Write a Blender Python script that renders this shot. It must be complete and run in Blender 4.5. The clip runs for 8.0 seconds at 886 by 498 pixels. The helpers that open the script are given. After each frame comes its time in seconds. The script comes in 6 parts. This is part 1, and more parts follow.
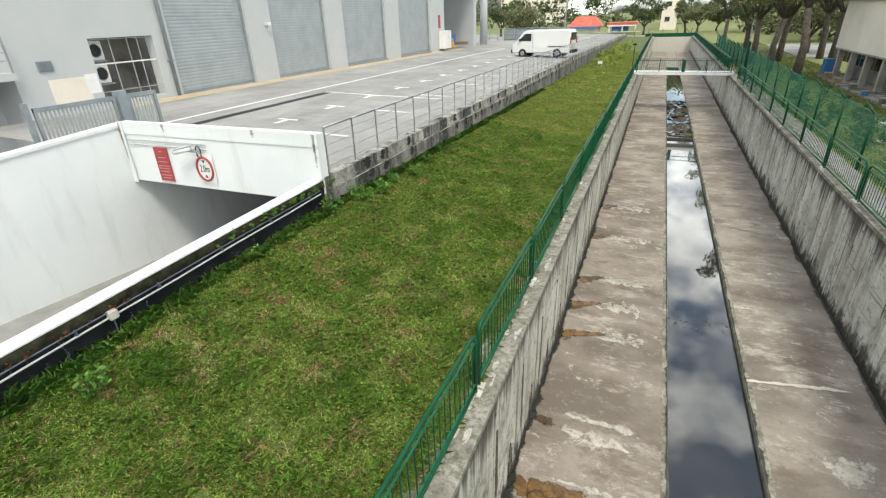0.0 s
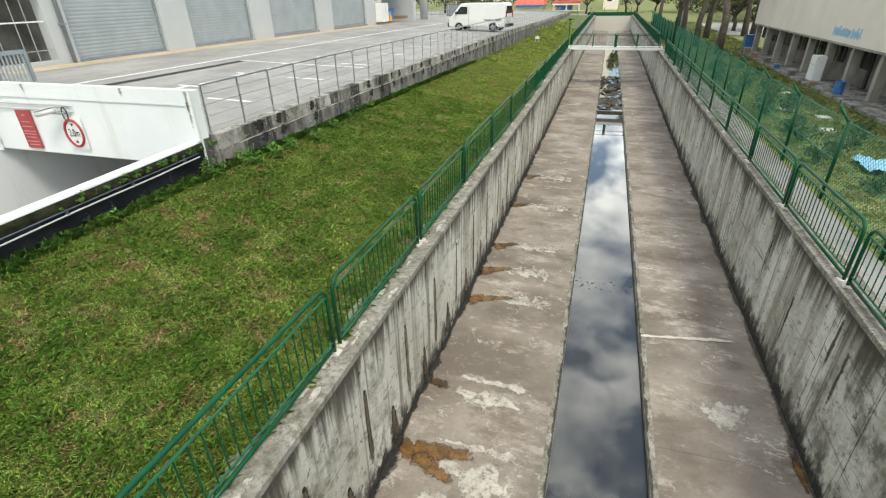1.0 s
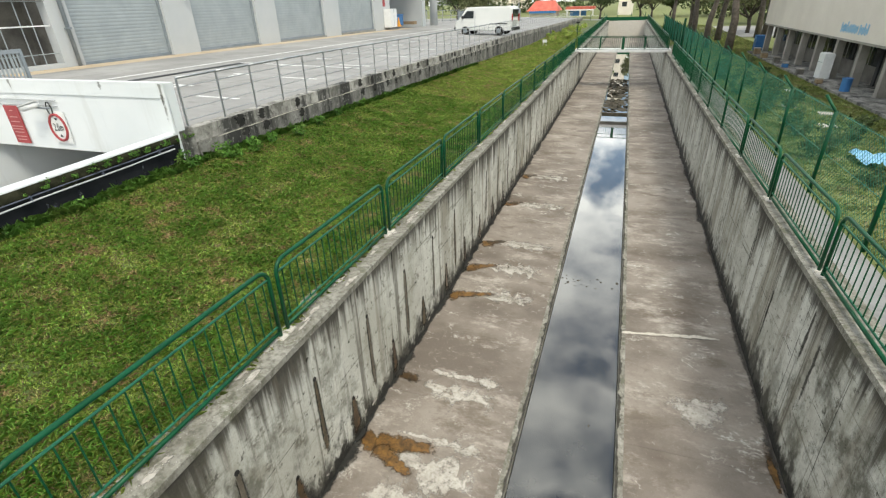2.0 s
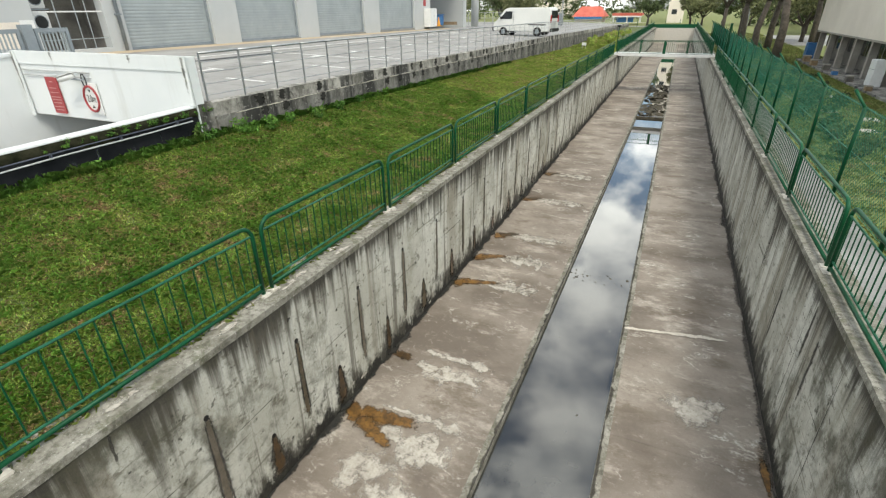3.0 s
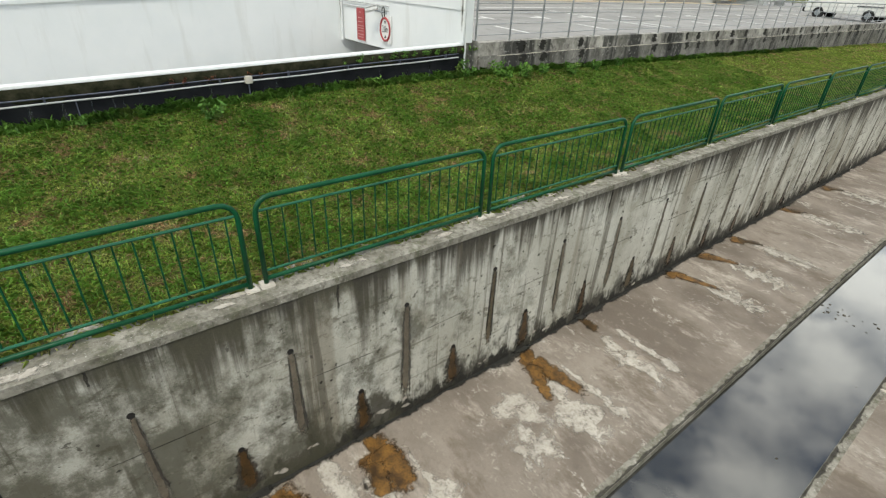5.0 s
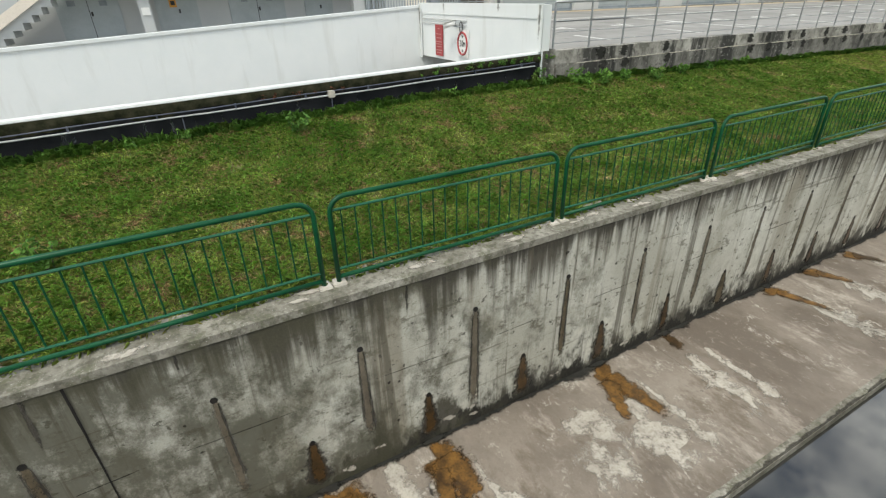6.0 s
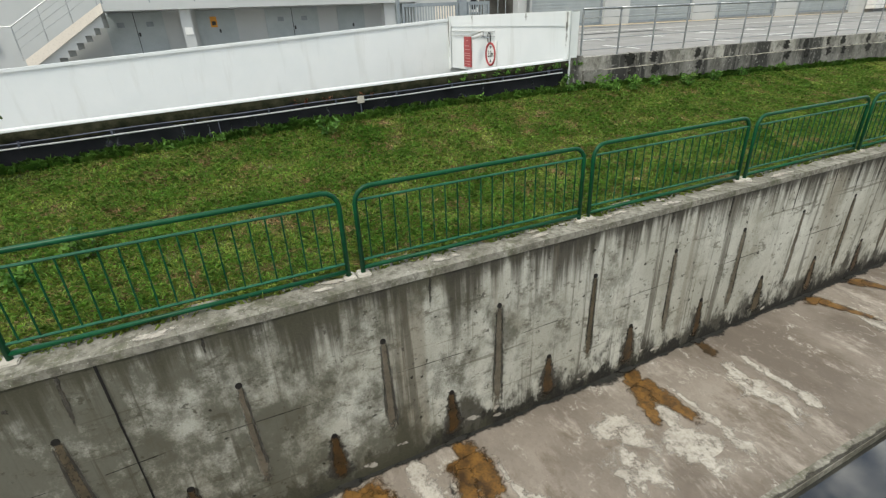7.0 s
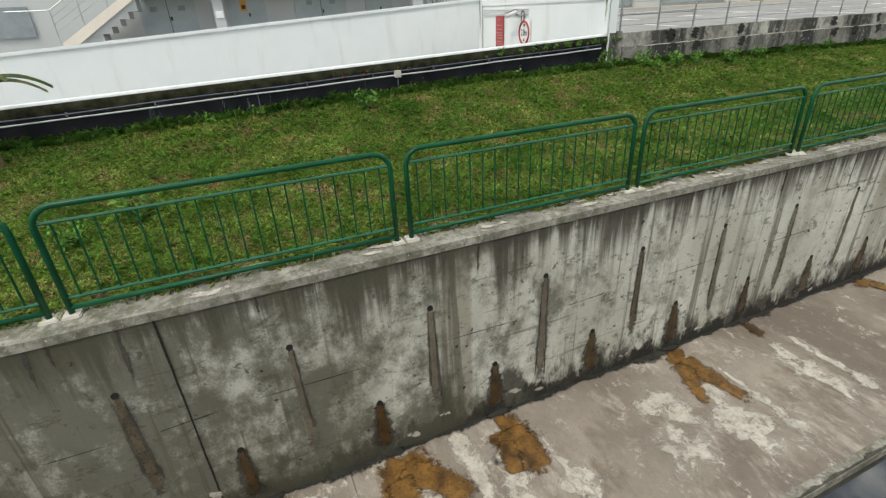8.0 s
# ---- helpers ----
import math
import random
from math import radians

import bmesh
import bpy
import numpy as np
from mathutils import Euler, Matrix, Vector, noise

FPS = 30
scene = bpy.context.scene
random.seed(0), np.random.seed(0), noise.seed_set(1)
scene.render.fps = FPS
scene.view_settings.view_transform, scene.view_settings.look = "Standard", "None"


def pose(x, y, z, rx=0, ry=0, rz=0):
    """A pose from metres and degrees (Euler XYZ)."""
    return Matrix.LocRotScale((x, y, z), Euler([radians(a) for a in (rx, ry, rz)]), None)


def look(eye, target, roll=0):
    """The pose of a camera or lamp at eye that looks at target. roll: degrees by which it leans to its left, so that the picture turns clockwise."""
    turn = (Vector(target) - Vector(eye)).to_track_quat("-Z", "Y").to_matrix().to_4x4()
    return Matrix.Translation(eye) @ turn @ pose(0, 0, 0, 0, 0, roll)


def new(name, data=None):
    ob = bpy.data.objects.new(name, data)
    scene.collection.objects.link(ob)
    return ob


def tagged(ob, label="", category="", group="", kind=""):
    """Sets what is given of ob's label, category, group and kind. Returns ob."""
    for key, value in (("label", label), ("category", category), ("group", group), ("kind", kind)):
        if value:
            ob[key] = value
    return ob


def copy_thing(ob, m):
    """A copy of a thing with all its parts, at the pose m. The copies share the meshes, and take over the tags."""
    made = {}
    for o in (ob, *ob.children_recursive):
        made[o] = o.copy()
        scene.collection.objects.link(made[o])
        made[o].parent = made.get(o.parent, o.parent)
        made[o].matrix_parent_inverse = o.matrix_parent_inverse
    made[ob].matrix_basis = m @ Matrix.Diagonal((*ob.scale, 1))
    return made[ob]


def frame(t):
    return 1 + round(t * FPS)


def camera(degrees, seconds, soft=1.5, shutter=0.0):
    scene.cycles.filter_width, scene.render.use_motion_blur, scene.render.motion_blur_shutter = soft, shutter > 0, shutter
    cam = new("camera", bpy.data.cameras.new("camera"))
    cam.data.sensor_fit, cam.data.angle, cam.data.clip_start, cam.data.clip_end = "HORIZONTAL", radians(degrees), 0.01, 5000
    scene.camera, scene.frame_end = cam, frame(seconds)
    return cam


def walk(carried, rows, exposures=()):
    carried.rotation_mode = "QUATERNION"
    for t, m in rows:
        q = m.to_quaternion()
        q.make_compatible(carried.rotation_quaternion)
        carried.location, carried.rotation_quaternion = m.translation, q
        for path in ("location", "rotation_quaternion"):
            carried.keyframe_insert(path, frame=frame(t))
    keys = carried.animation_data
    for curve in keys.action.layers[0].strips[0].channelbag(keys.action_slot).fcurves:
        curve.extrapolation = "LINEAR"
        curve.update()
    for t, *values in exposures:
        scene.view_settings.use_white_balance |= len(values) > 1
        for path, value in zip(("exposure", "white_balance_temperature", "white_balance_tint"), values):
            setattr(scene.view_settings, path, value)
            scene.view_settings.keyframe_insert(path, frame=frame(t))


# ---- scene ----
import itertools

cam = camera(85.0, 8.0, soft=1.25)
PATH = [
    (0.0, 1.591, -4.619, 4.375, 64.35, 1.94, 22.47),
    (0.5, 2.308, -4.379, 4.244, 63.23, 3.89, 16.95),
    (1.0, 2.721, -4.109, 3.864, 62.18, 1.03, 17.27),
    (1.5, 3.051, -3.961, 3.691, 62.62, 1.39, 18.52),
    (3.0, 4.164, -3.844, 3.164, 63.62, 0.58, 24.09),
    (3.5, 4.042, -4.043, 2.948, 62.37, 0.04, 34.85),
    (4.0, 3.986, -3.949, 2.762, 63.84, 0.99, 41.12),
    (4.5, 4.265, -3.919, 2.710, 62.58, -0.33, 41.65),
    (5.0, 4.224, -4.063, 2.802, 60.21, -2.35, 52.58),
    (6.5, 4.377, -3.989, 2.516, 63.32, 2.66, 62.58),
    (7.0, 4.431, -4.026, 2.398, 64.36, 2.27, 64.24),
    (7.5, 4.435, -4.153, 2.275, 63.20, -0.49, 65.42),
    (8.0, 4.339, -4.351, 2.135, 63.49, 2.69, 66.42),
]
walk(cam, [(t, pose(x, y, z, rx, ry, rz)) for t, x, y, z, rx, ry, rz in PATH],
     [(0.0, 0.84, 6820, 4), (1.5, 0.80, 6820, 4), (3.0, 0.73, 6820, 4), (4.0, 0.62, 6820, 4), (5.0, 0.56, 6820, 4), (6.5, 0.54, 6820, 4), (8.0, 0.52, 6820, 4)])

# ---- sky and sun: bright, hazy, broken cloud ----
world = bpy.data.worlds.new("sky")
world.use_nodes = True
scene.world = world
wn = world.node_tree
wn.nodes.clear()
w_out = wn.nodes.new("ShaderNodeOutputWorld")
w_bg = wn.nodes.new("ShaderNodeBackground")
w_sky = wn.nodes.new("ShaderNodeTexSky")
w_sky.sky_type = "NISHITA"
w_sky.sun_disc = False
w_sky.sun_elevation = radians(62)
w_sky.sun_rotation = radians(150)
w_sky.dust_density = 3.0
w_tc = wn.nodes.new("ShaderNodeTexCoord")
w_map = wn.nodes.new("ShaderNodeMapping")
w_map.inputs["Scale"].default_value = (1.0, 1.0, 1.6)
w_noise = wn.nodes.new("ShaderNodeTexNoise")
w_noise.inputs["Scale"].default_value = 5.2
w_noise.inputs["Detail"].default_value = 7
w_noise.inputs["Roughness"].default_value = 0.55
w_ramp = wn.nodes.new("ShaderNodeValToRGB")
w_ramp.color_ramp.elements[0].position = 0.43
w_ramp.color_ramp.elements[1].position = 0.55
w_noise2 = wn.nodes.new("ShaderNodeTexNoise")
w_noise2.inputs["Scale"].default_value = 7.0
w_noise2.inputs["Detail"].default_value = 5
w_cloud = wn.nodes.new("ShaderNodeValToRGB")
w_cloud.color_ramp.elements[0].position = 0.35
w_cloud.color_ramp.elements[0].color = (3.4, 3.8, 4.7, 1)
w_cloud.color_ramp.elements[1].position = 0.65
w_cloud.color_ramp.elements[1].color = (12.5, 12.6, 12.8, 1)
w_mix = wn.nodes.new("ShaderNodeMix")
w_mix.data_type = "RGBA"
wl = wn.links.new
wl(w_tc.outputs["Generated"], w_map.inputs["Vector"])
wl(w_map.outputs["Vector"], w_noise.inputs["Vector"])
wl(w_map.outputs["Vector"], w_noise2.inputs["Vector"])
wl(w_noise.outputs["Fac"], w_ramp.inputs["Fac"])
wl(w_noise2.outputs["Fac"], w_cloud.inputs["Fac"])
wl(w_ramp.outputs["Color"], w_mix.inputs["Factor"])
wl(w_sky.outputs["Color"], w_mix.inputs["A"])
wl(w_cloud.outputs["Color"], w_mix.inputs["B"])
wl(w_mix.outputs["Result"], w_bg.inputs["Color"])
w_bg.inputs["Strength"].default_value = 0.125
wl(w_bg.outputs["Background"], w_out.inputs["Surface"])

sun_data = bpy.data.lights.new("sun", "SUN")
sun_data.energy = 1.3
sun_data.angle = radians(14)
sun_data.color = (1.0, 0.96, 0.9)
sun = new("sun", sun_data)
sun.matrix_world = look((19, -17, 45), (0, 6, 0))


# ---- materials ----
def shader(name, rough=0.8, metal=0.0):
    m = bpy.data.materials.new(name)
    m.use_nodes = True
    t = m.node_tree
    b = t.nodes["Principled BSDF"]
    b.inputs["Roughness"].default_value = rough
    b.inputs["Metallic"].default_value = metal
    return m, t, b


def coords(t, scale=(1, 1, 1)):
    g = t.nodes.new("ShaderNodeNewGeometry")
    mp = t.nodes.new("ShaderNodeMapping")
    mp.inputs["Scale"].default_value = scale
    t.links.new(g.outputs["Position"], mp.inputs["Vector"])
    return mp.outputs["Vector"]


def noise_fac(t, scale, detail=6, stretch=(1, 1, 1), lo=0.35, hi=0.65, rough=0.6):
    n = t.nodes.new("ShaderNodeTexNoise")
    n.inputs["Scale"].default_value = scale
    n.inputs["Detail"].default_value = detail
    n.inputs["Roughness"].default_value = rough
    t.links.new(coords(t, stretch), n.inputs["Vector"])
    r = t.nodes.new("ShaderNodeMapRange")
    r.inputs["From Min"].default_value = lo
    r.inputs["From Max"].default_value = hi
    t.links.new(n.outputs["Fac"], r.inputs["Value"])
    return r.outputs["Result"]


def mixed(t, fac, a, b):
    """Mix of two colours or sockets by a factor socket or number."""
    mx = t.nodes.new("ShaderNodeMix")
    mx.data_type = "RGBA"
    for key, v in (("Factor", fac), ("A", a), ("B", b)):
        if isinstance(v, (tuple, list)):
            mx.inputs[key].default_value = (*v, 1) if len(v) == 3 else v
        elif isinstance(v, (int, float)):
            mx.inputs[key].default_value = v
        else:
            t.links.new(v, mx.inputs[key])
    return mx.outputs["Result"]


def calc(t, op, a, b=0.0):
    n = t.nodes.new("ShaderNodeMath")
    n.operation = op
    for i, v in enumerate((a, b)):
        if isinstance(v, (int, float)):
            n.inputs[i].default_value = v
        else:
            t.links.new(v, n.inputs[i])
    return n.outputs[0]


def ranged(t, v, a, b):
    r = t.nodes.new("ShaderNodeMapRange")
    r.interpolation_type = "SMOOTHSTEP"
    r.inputs["From Min"].default_value = a
    r.inputs["From Max"].default_value = b
    t.links.new(v, r.inputs["Value"])
    return r.outputs["Result"]


def axis(t, k):
    g = t.nodes.new("ShaderNodeNewGeometry")
    sp = t.nodes.new("ShaderNodeSeparateXYZ")
    t.links.new(g.outputs["Position"], sp.inputs[0])
    return sp.outputs[k]


def relief(t, b, scale, strength=0.3, dist=0.01, detail=8, stretch=(1, 1, 1)):
    n = t.nodes.new("ShaderNodeTexNoise")
    n.inputs["Scale"].default_value = scale
    n.inputs["Detail"].default_value = detail
    t.links.new(coords(t, stretch), n.inputs["Vector"])
    bp = t.nodes.new("ShaderNodeBump")
    bp.inputs["Strength"].default_value = strength
    bp.inputs["Distance"].default_value = dist
    t.links.new(n.outputs["Fac"], bp.inputs["Height"])
    t.links.new(bp.outputs["Normal"], b.inputs["Normal"])


def plain(name, a, b, scale=8, rough=0.7, metal=0.0, bump=0.15, fine=60):
    """Two-tone surface with broad and fine variation."""
    m, t, bs = shader(name, rough, metal)
    c = mixed(t, noise_fac(t, scale), a, b)
    d = tuple(v * 0.78 for v in a)
    c = mixed(t, calc(t, "MULTIPLY", noise_fac(t, fine, 3, lo=0.5, hi=0.75), 0.5), c, d)
    t.links.new(c, bs.inputs["Base Color"])
    relief(t, bs, fine, bump, 0.004)
    return m


def island_tone(t, c, lo=0.7, hi=1.25):
    g = t.nodes.new("ShaderNodeNewGeometry")
    h = t.nodes.new("ShaderNodeHueSaturation")
    r = t.nodes.new("ShaderNodeMapRange")
    r.inputs["To Min"].default_value = lo
    r.inputs["To Max"].default_value = hi
    t.links.new(g.outputs["Random Per Island"], r.inputs["Value"])
    t.links.new(r.outputs["Result"], h.inputs["Value"])
    t.links.new(c, h.inputs["Color"])
    return h.outputs["Color"]


def stain_mat(name, a, b, rough=0.8, dense=1.0, grain=18, solid=1.75, loose=1.1, wet_rim=False):
    """Deposit that thins out through its grain towards the border of its mesh."""
    m, t, bs = shader(name, rough)
    c = mixed(t, noise_fac(t, 5, 8, lo=0.36, hi=0.62, rough=0.7), a, b)
    c = mixed(t, calc(t, "MULTIPLY", noise_fac(t, 30, 4, lo=0.5, hi=0.7), 0.6), c, tuple(v * 0.55 for v in a))
    at = t.nodes.new("ShaderNodeAttribute")
    at.attribute_name = "fade"
    if wet_rim:
        c = mixed(t, ranged(t, calc(t, "ADD", at.outputs["Fac"], calc(t, "MULTIPLY", noise_fac(t, 7, 6), 0.35)), 0.55, 1.0), tuple(v * 0.8 for v in a), c)
    t.links.new(c, bs.inputs["Base Color"])
    n = noise_fac(t, grain, 7, lo=0.25, hi=0.75, rough=0.7)
    al = calc(t, "SUBTRACT", calc(t, "ADD", calc(t, "MULTIPLY", at.outputs["Fac"], solid), calc(t, "MULTIPLY", n, loose)), loose)
    r = ranged(t, al, 0.0, 0.75)
    tr = t.nodes.new("ShaderNodeBsdfTransparent")
    ms = t.nodes.new("ShaderNodeMixShader")
    t.links.new(calc(t, "MULTIPLY", r, dense), ms.inputs[0])
    t.links.new(tr.outputs[0], ms.inputs[1])
    t.links.new(bs.outputs[0], ms.inputs[2])
    t.links.new(ms.outputs[0], t.nodes["Material Output"].inputs["Surface"])
    relief(t, bs, 30, 0.4, 0.006)
    return m


def canal_wall_mat(name, side):
    """Old pale render: black run-off streaks from the coping, mottled mould, dirt along the foot."""
    m, t, b = shader(name, 0.9)
    z = axis(t, 2)
    base = mixed(t, noise_fac(t, 0.8, 8, (1, 1, 0.8), 0.38, 0.60), (0.44, 0.43, 0.365), (0.63, 0.625, 0.555))
    # faint cloudy discolouring, then ragged mould at two sizes
    base = mixed(t, calc(t, "MULTIPLY", noise_fac(t, 1.9, 10, (1, 1, 0.8), 0.48, 0.64, 0.72), 0.62), base, (0.24, 0.225, 0.165))
    base = mixed(t, calc(t, "MULTIPLY", noise_fac(t, 5.0, 10, (1, 0.7, 1.3), 0.56, 0.62, 0.76), 0.72), base, (0.105, 0.096, 0.068))
    # formwork courses
    base = mixed(t, calc(t, "MULTIPLY", noise_fac(t, 1.6, 9, (1, 0.25, 7.0), 0.62, 0.66, 0.65), 0.6), base, (0.13, 0.12, 0.085))
    # broad tan run-off bands from coping to foot
    band = noise_fac(t, 1.5, 4, (1, 1, 0.02), 0.57, 0.62, 0.5)
    base = mixed(t, calc(t, "MULTIPLY", band, 0.55), base, (0.225, 0.195, 0.142))
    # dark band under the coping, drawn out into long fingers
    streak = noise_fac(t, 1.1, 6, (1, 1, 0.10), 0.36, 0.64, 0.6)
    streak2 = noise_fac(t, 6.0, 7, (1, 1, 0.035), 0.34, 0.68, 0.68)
    # run-off trimmed on the right wall, so its colour lifts the shaded side
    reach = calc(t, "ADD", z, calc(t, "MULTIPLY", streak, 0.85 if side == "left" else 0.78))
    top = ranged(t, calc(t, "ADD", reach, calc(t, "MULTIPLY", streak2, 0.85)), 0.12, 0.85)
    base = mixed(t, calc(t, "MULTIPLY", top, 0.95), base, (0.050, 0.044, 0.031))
    edge = ranged(t, calc(t, "ADD", z, calc(t, "MULTIPLY", streak2, 0.22)), -0.18, -0.02)
    base = mixed(t, calc(t, "MULTIPLY", edge, 0.75), base, (0.030, 0.027, 0.020))
    run = noise_fac(t, 4.4, 8, (1, 1, 0.03), 0.56, 0.62, 0.66)
    base = mixed(t, calc(t, "MULTIPLY", run, 0.72), base, (0.085, 0.074, 0.052))
    foot = ranged(t, calc(t, "SUBTRACT", calc(t, "MULTIPLY", noise_fac(t, 2.6, 10, (1, 1, 0.5), rough=0.72), 0.95), calc(t, "ADD", z, 2.62)), -0.16, 0.34)
    base = mixed(t, calc(t, "MULTIPLY", foot, 0.92), base, (0.036, 0.032, 0.022))
    slime = ranged(t, calc(t, "SUBTRACT", calc(t, "MULTIPLY", noise_fac(t, 4.5, 9, (1, 1, 0.5), rough=0.75), 0.42), calc(t, "ADD", z, 2.58)), -0.03, 0.10)
    base = mixed(t, slime, base, (0.012, 0.011, 0.008))
    dots = noise_fac(t, 9.5, 4, (1, 1, 1), 0.64, 0.69)
    base = mixed(t, calc(t, "MULTIPLY", dots, 0.8), base, (0.04, 0.036, 0.028))
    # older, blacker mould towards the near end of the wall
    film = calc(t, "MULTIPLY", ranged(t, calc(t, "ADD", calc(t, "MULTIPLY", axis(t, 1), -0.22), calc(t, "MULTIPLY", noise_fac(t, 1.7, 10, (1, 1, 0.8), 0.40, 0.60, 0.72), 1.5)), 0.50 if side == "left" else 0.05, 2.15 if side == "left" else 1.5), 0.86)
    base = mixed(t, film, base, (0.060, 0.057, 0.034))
    grain = noise_fac(t, 42, 7, lo=0.48, hi=0.70, rough=0.8)
    base = mixed(t, calc(t, "MULTIPLY", grain, 0.34), base, (0.12, 0.112, 0.082))
    t.links.new(base, b.inputs["Base Color"])
    relief(t, b, 26, 0.5, 0.014)
    return m


def canal_floor_mat():
    """Worn drain bed: grey slab, brown film, pale mineral tide lines across the fall."""
    m, t, b = shader("drain_bed_concrete", 0.8)
    c = mixed(t, noise_fac(t, 0.55, 9, (0.9, 1.2, 1), 0.38, 0.62), (0.148, 0.121, 0.096), (0.292, 0.252, 0.209))
    c = mixed(t, calc(t, "MULTIPLY", noise_fac(t, 0.75, 10, (0.7, 1.35, 1), 0.54, 0.66, 0.74), 0.70), c, (0.52, 0.465, 0.395))
    c = mixed(t, calc(t, "MULTIPLY", noise_fac(t, 1.1, 10, (0.8, 1.3, 1), 0.54, 0.63, 0.7), 0.72), c, (0.125, 0.096, 0.068))
    c = mixed(t, calc(t, "MULTIPLY", noise_fac(t, 3.5, 10, (0.9, 1.1, 1), 0.58, 0.68, 0.82), 0.45), c, (0.47, 0.42, 0.355))
    # tide lines: thin pale rims round dried puddles
    for size, wide, dense in ((0.55, 0.012, 0.85), (1.3, 0.012, 0.55)):
        n = noise_fac(t, size, 7, (0.8, 1.35, 1), 0.0, 1.0, 0.62)
        rim = calc(t, "SUBTRACT", 1.0, ranged(t, calc(t, "ABSOLUTE", calc(t, "SUBTRACT", n, 0.49)), 0.0, wide))
        rim = calc(t, "MULTIPLY", rim, noise_fac(t, 2.6, 8, lo=0.50, hi=0.62, rough=0.75))
        c = mixed(t, calc(t, "MULTIPLY", rim, dense), c, (0.60, 0.565, 0.49))
    c = mixed(t, calc(t, "MULTIPLY", noise_fac(t, 16, 9, lo=0.50, hi=0.72, rough=0.8), 0.45), c, (0.13, 0.108, 0.080))
    c = mixed(t, calc(t, "MULTIPLY", noise_fac(t, 48, 4, lo=0.64, hi=0.72), 0.35), c, (0.54, 0.50, 0.43))
    c = mixed(t, calc(t, "MULTIPLY", noise_fac(t, 70, 4, lo=0.60, hi=0.72), 0.4), c, (0.09, 0.075, 0.055))
    t.links.new(c, b.inputs["Base Color"])
    relief(t, b, 30, 0.5, 0.010)
    return m


def coping_mat():
    m, t, b = shader("coping_concrete", 0.9)
    c = mixed(t, noise_fac(t, 1.6, 9, rough=0.7), (0.13, 0.122, 0.092), (0.37, 0.355, 0.305))
    c = mixed(t, calc(t, "MULTIPLY", noise_fac(t, 3.4, 9, lo=0.50, hi=0.60, rough=0.75), 0.75), c, (0.085, 0.088, 0.045))
    c = mixed(t, calc(t, "MULTIPLY", noise_fac(t, 11, 7, lo=0.47, hi=0.63, rough=0.7), 0.8), c, (0.085, 0.078, 0.058))
    c = mixed(t, calc(t, "MULTIPLY", noise_fac(t, 40, 3, lo=0.64, hi=0.72), 0.7), c, (0.66, 0.64, 0.6))
    t.links.new(c, b.inputs["Base Color"])
    relief(t, b, 30, 0.4, 0.01)
    return m


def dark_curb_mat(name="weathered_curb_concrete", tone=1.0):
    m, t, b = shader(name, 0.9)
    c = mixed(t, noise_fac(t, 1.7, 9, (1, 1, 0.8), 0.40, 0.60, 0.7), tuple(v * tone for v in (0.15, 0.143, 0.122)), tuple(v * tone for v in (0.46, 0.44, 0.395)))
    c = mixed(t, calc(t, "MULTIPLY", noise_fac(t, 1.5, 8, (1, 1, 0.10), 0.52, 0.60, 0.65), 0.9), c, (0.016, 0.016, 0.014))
    c = mixed(t, calc(t, "MULTIPLY", noise_fac(t, 7, 8, lo=0.54, hi=0.64, rough=0.75), 0.7), c, (0.030, 0.029, 0.025))
    c = mixed(t, calc(t, "MULTIPLY", noise_fac(t, 13, 6, lo=0.58, hi=0.68), 0.65), c, (0.38, 0.37, 0.34))
    t.links.new(c, b.inputs["Base Color"])
    relief(t, b, 18, 0.5, 0.015)
    return m


def white_wall_mat(name="white_wall_paint", dirt=0.25, tone=1.0):
    m, t, b = shader(name, 0.75)
    c = mixed(t, noise_fac(t, 0.8, 5), tuple(v * tone for v in (0.755, 0.785, 0.785)), tuple(v * tone for v in (0.81, 0.83, 0.825)))
    c = mixed(t, calc(t, "MULTIPLY", noise_fac(t, 3.0, 7, (1, 1, 0.15), 0.55, 0.75), dirt), c, (0.42, 0.41, 0.36))
    t.links.new(c, b.inputs["Base Color"])
    relief(t, b, 35, 0.12, 0.004)
    return m


def lawn_soil_mat(name="lawn_soil", a=(0.055, 0.082, 0.018), b2=(0.095, 0.125, 0.030)):
    m, t, b = shader(name, 0.95)
    c = mixed(t, noise_fac(t, 1.1, 7), a, b2)
    c = mixed(t, calc(t, "MULTIPLY", noise_fac(t, 2.6, 8, lo=0.53, hi=0.66), 0.8), c, (0.20, 0.135, 0.075))
    t.links.new(c, b.inputs["Base Color"])
    relief(t, b, 40, 0.6, 0.02)
    return m


def blade_mat(name, a, b2, dry, dry_amount=0.75):
    m, t, b = shader(name, 0.6)
    c = mixed(t, noise_fac(t, 0.9, 6), a, b2)
    c = mixed(t, calc(t, "MULTIPLY", noise_fac(t, 3.6, 8, lo=0.47, hi=0.63, rough=0.7), dry_amount * 0.35), c, tuple(v * 0.5 for v in b2))
    c = mixed(t, calc(t, "MULTIPLY", noise_fac(t, 2.3, 8, lo=0.52, hi=0.63, rough=0.72), dry_amount), c, dry)
    c = island_tone(t, c, 0.45, 1.45)
    t.links.new(c, b.inputs["Base Color"])
    b.inputs["Specular IOR Level"].default_value = 0.25
    tr = t.nodes.new("ShaderNodeBsdfTranslucent")
    t.links.new(c, tr.inputs["Color"])
    ms = t.nodes.new("ShaderNodeMixShader")
    ms.inputs[0].default_value = 0.25
    t.links.new(b.outputs[0], ms.inputs[1])
    t.links.new(tr.outputs[0], ms.inputs[2])
    t.links.new(ms.outputs[0], t.nodes["Material Output"].inputs["Surface"])
    return m


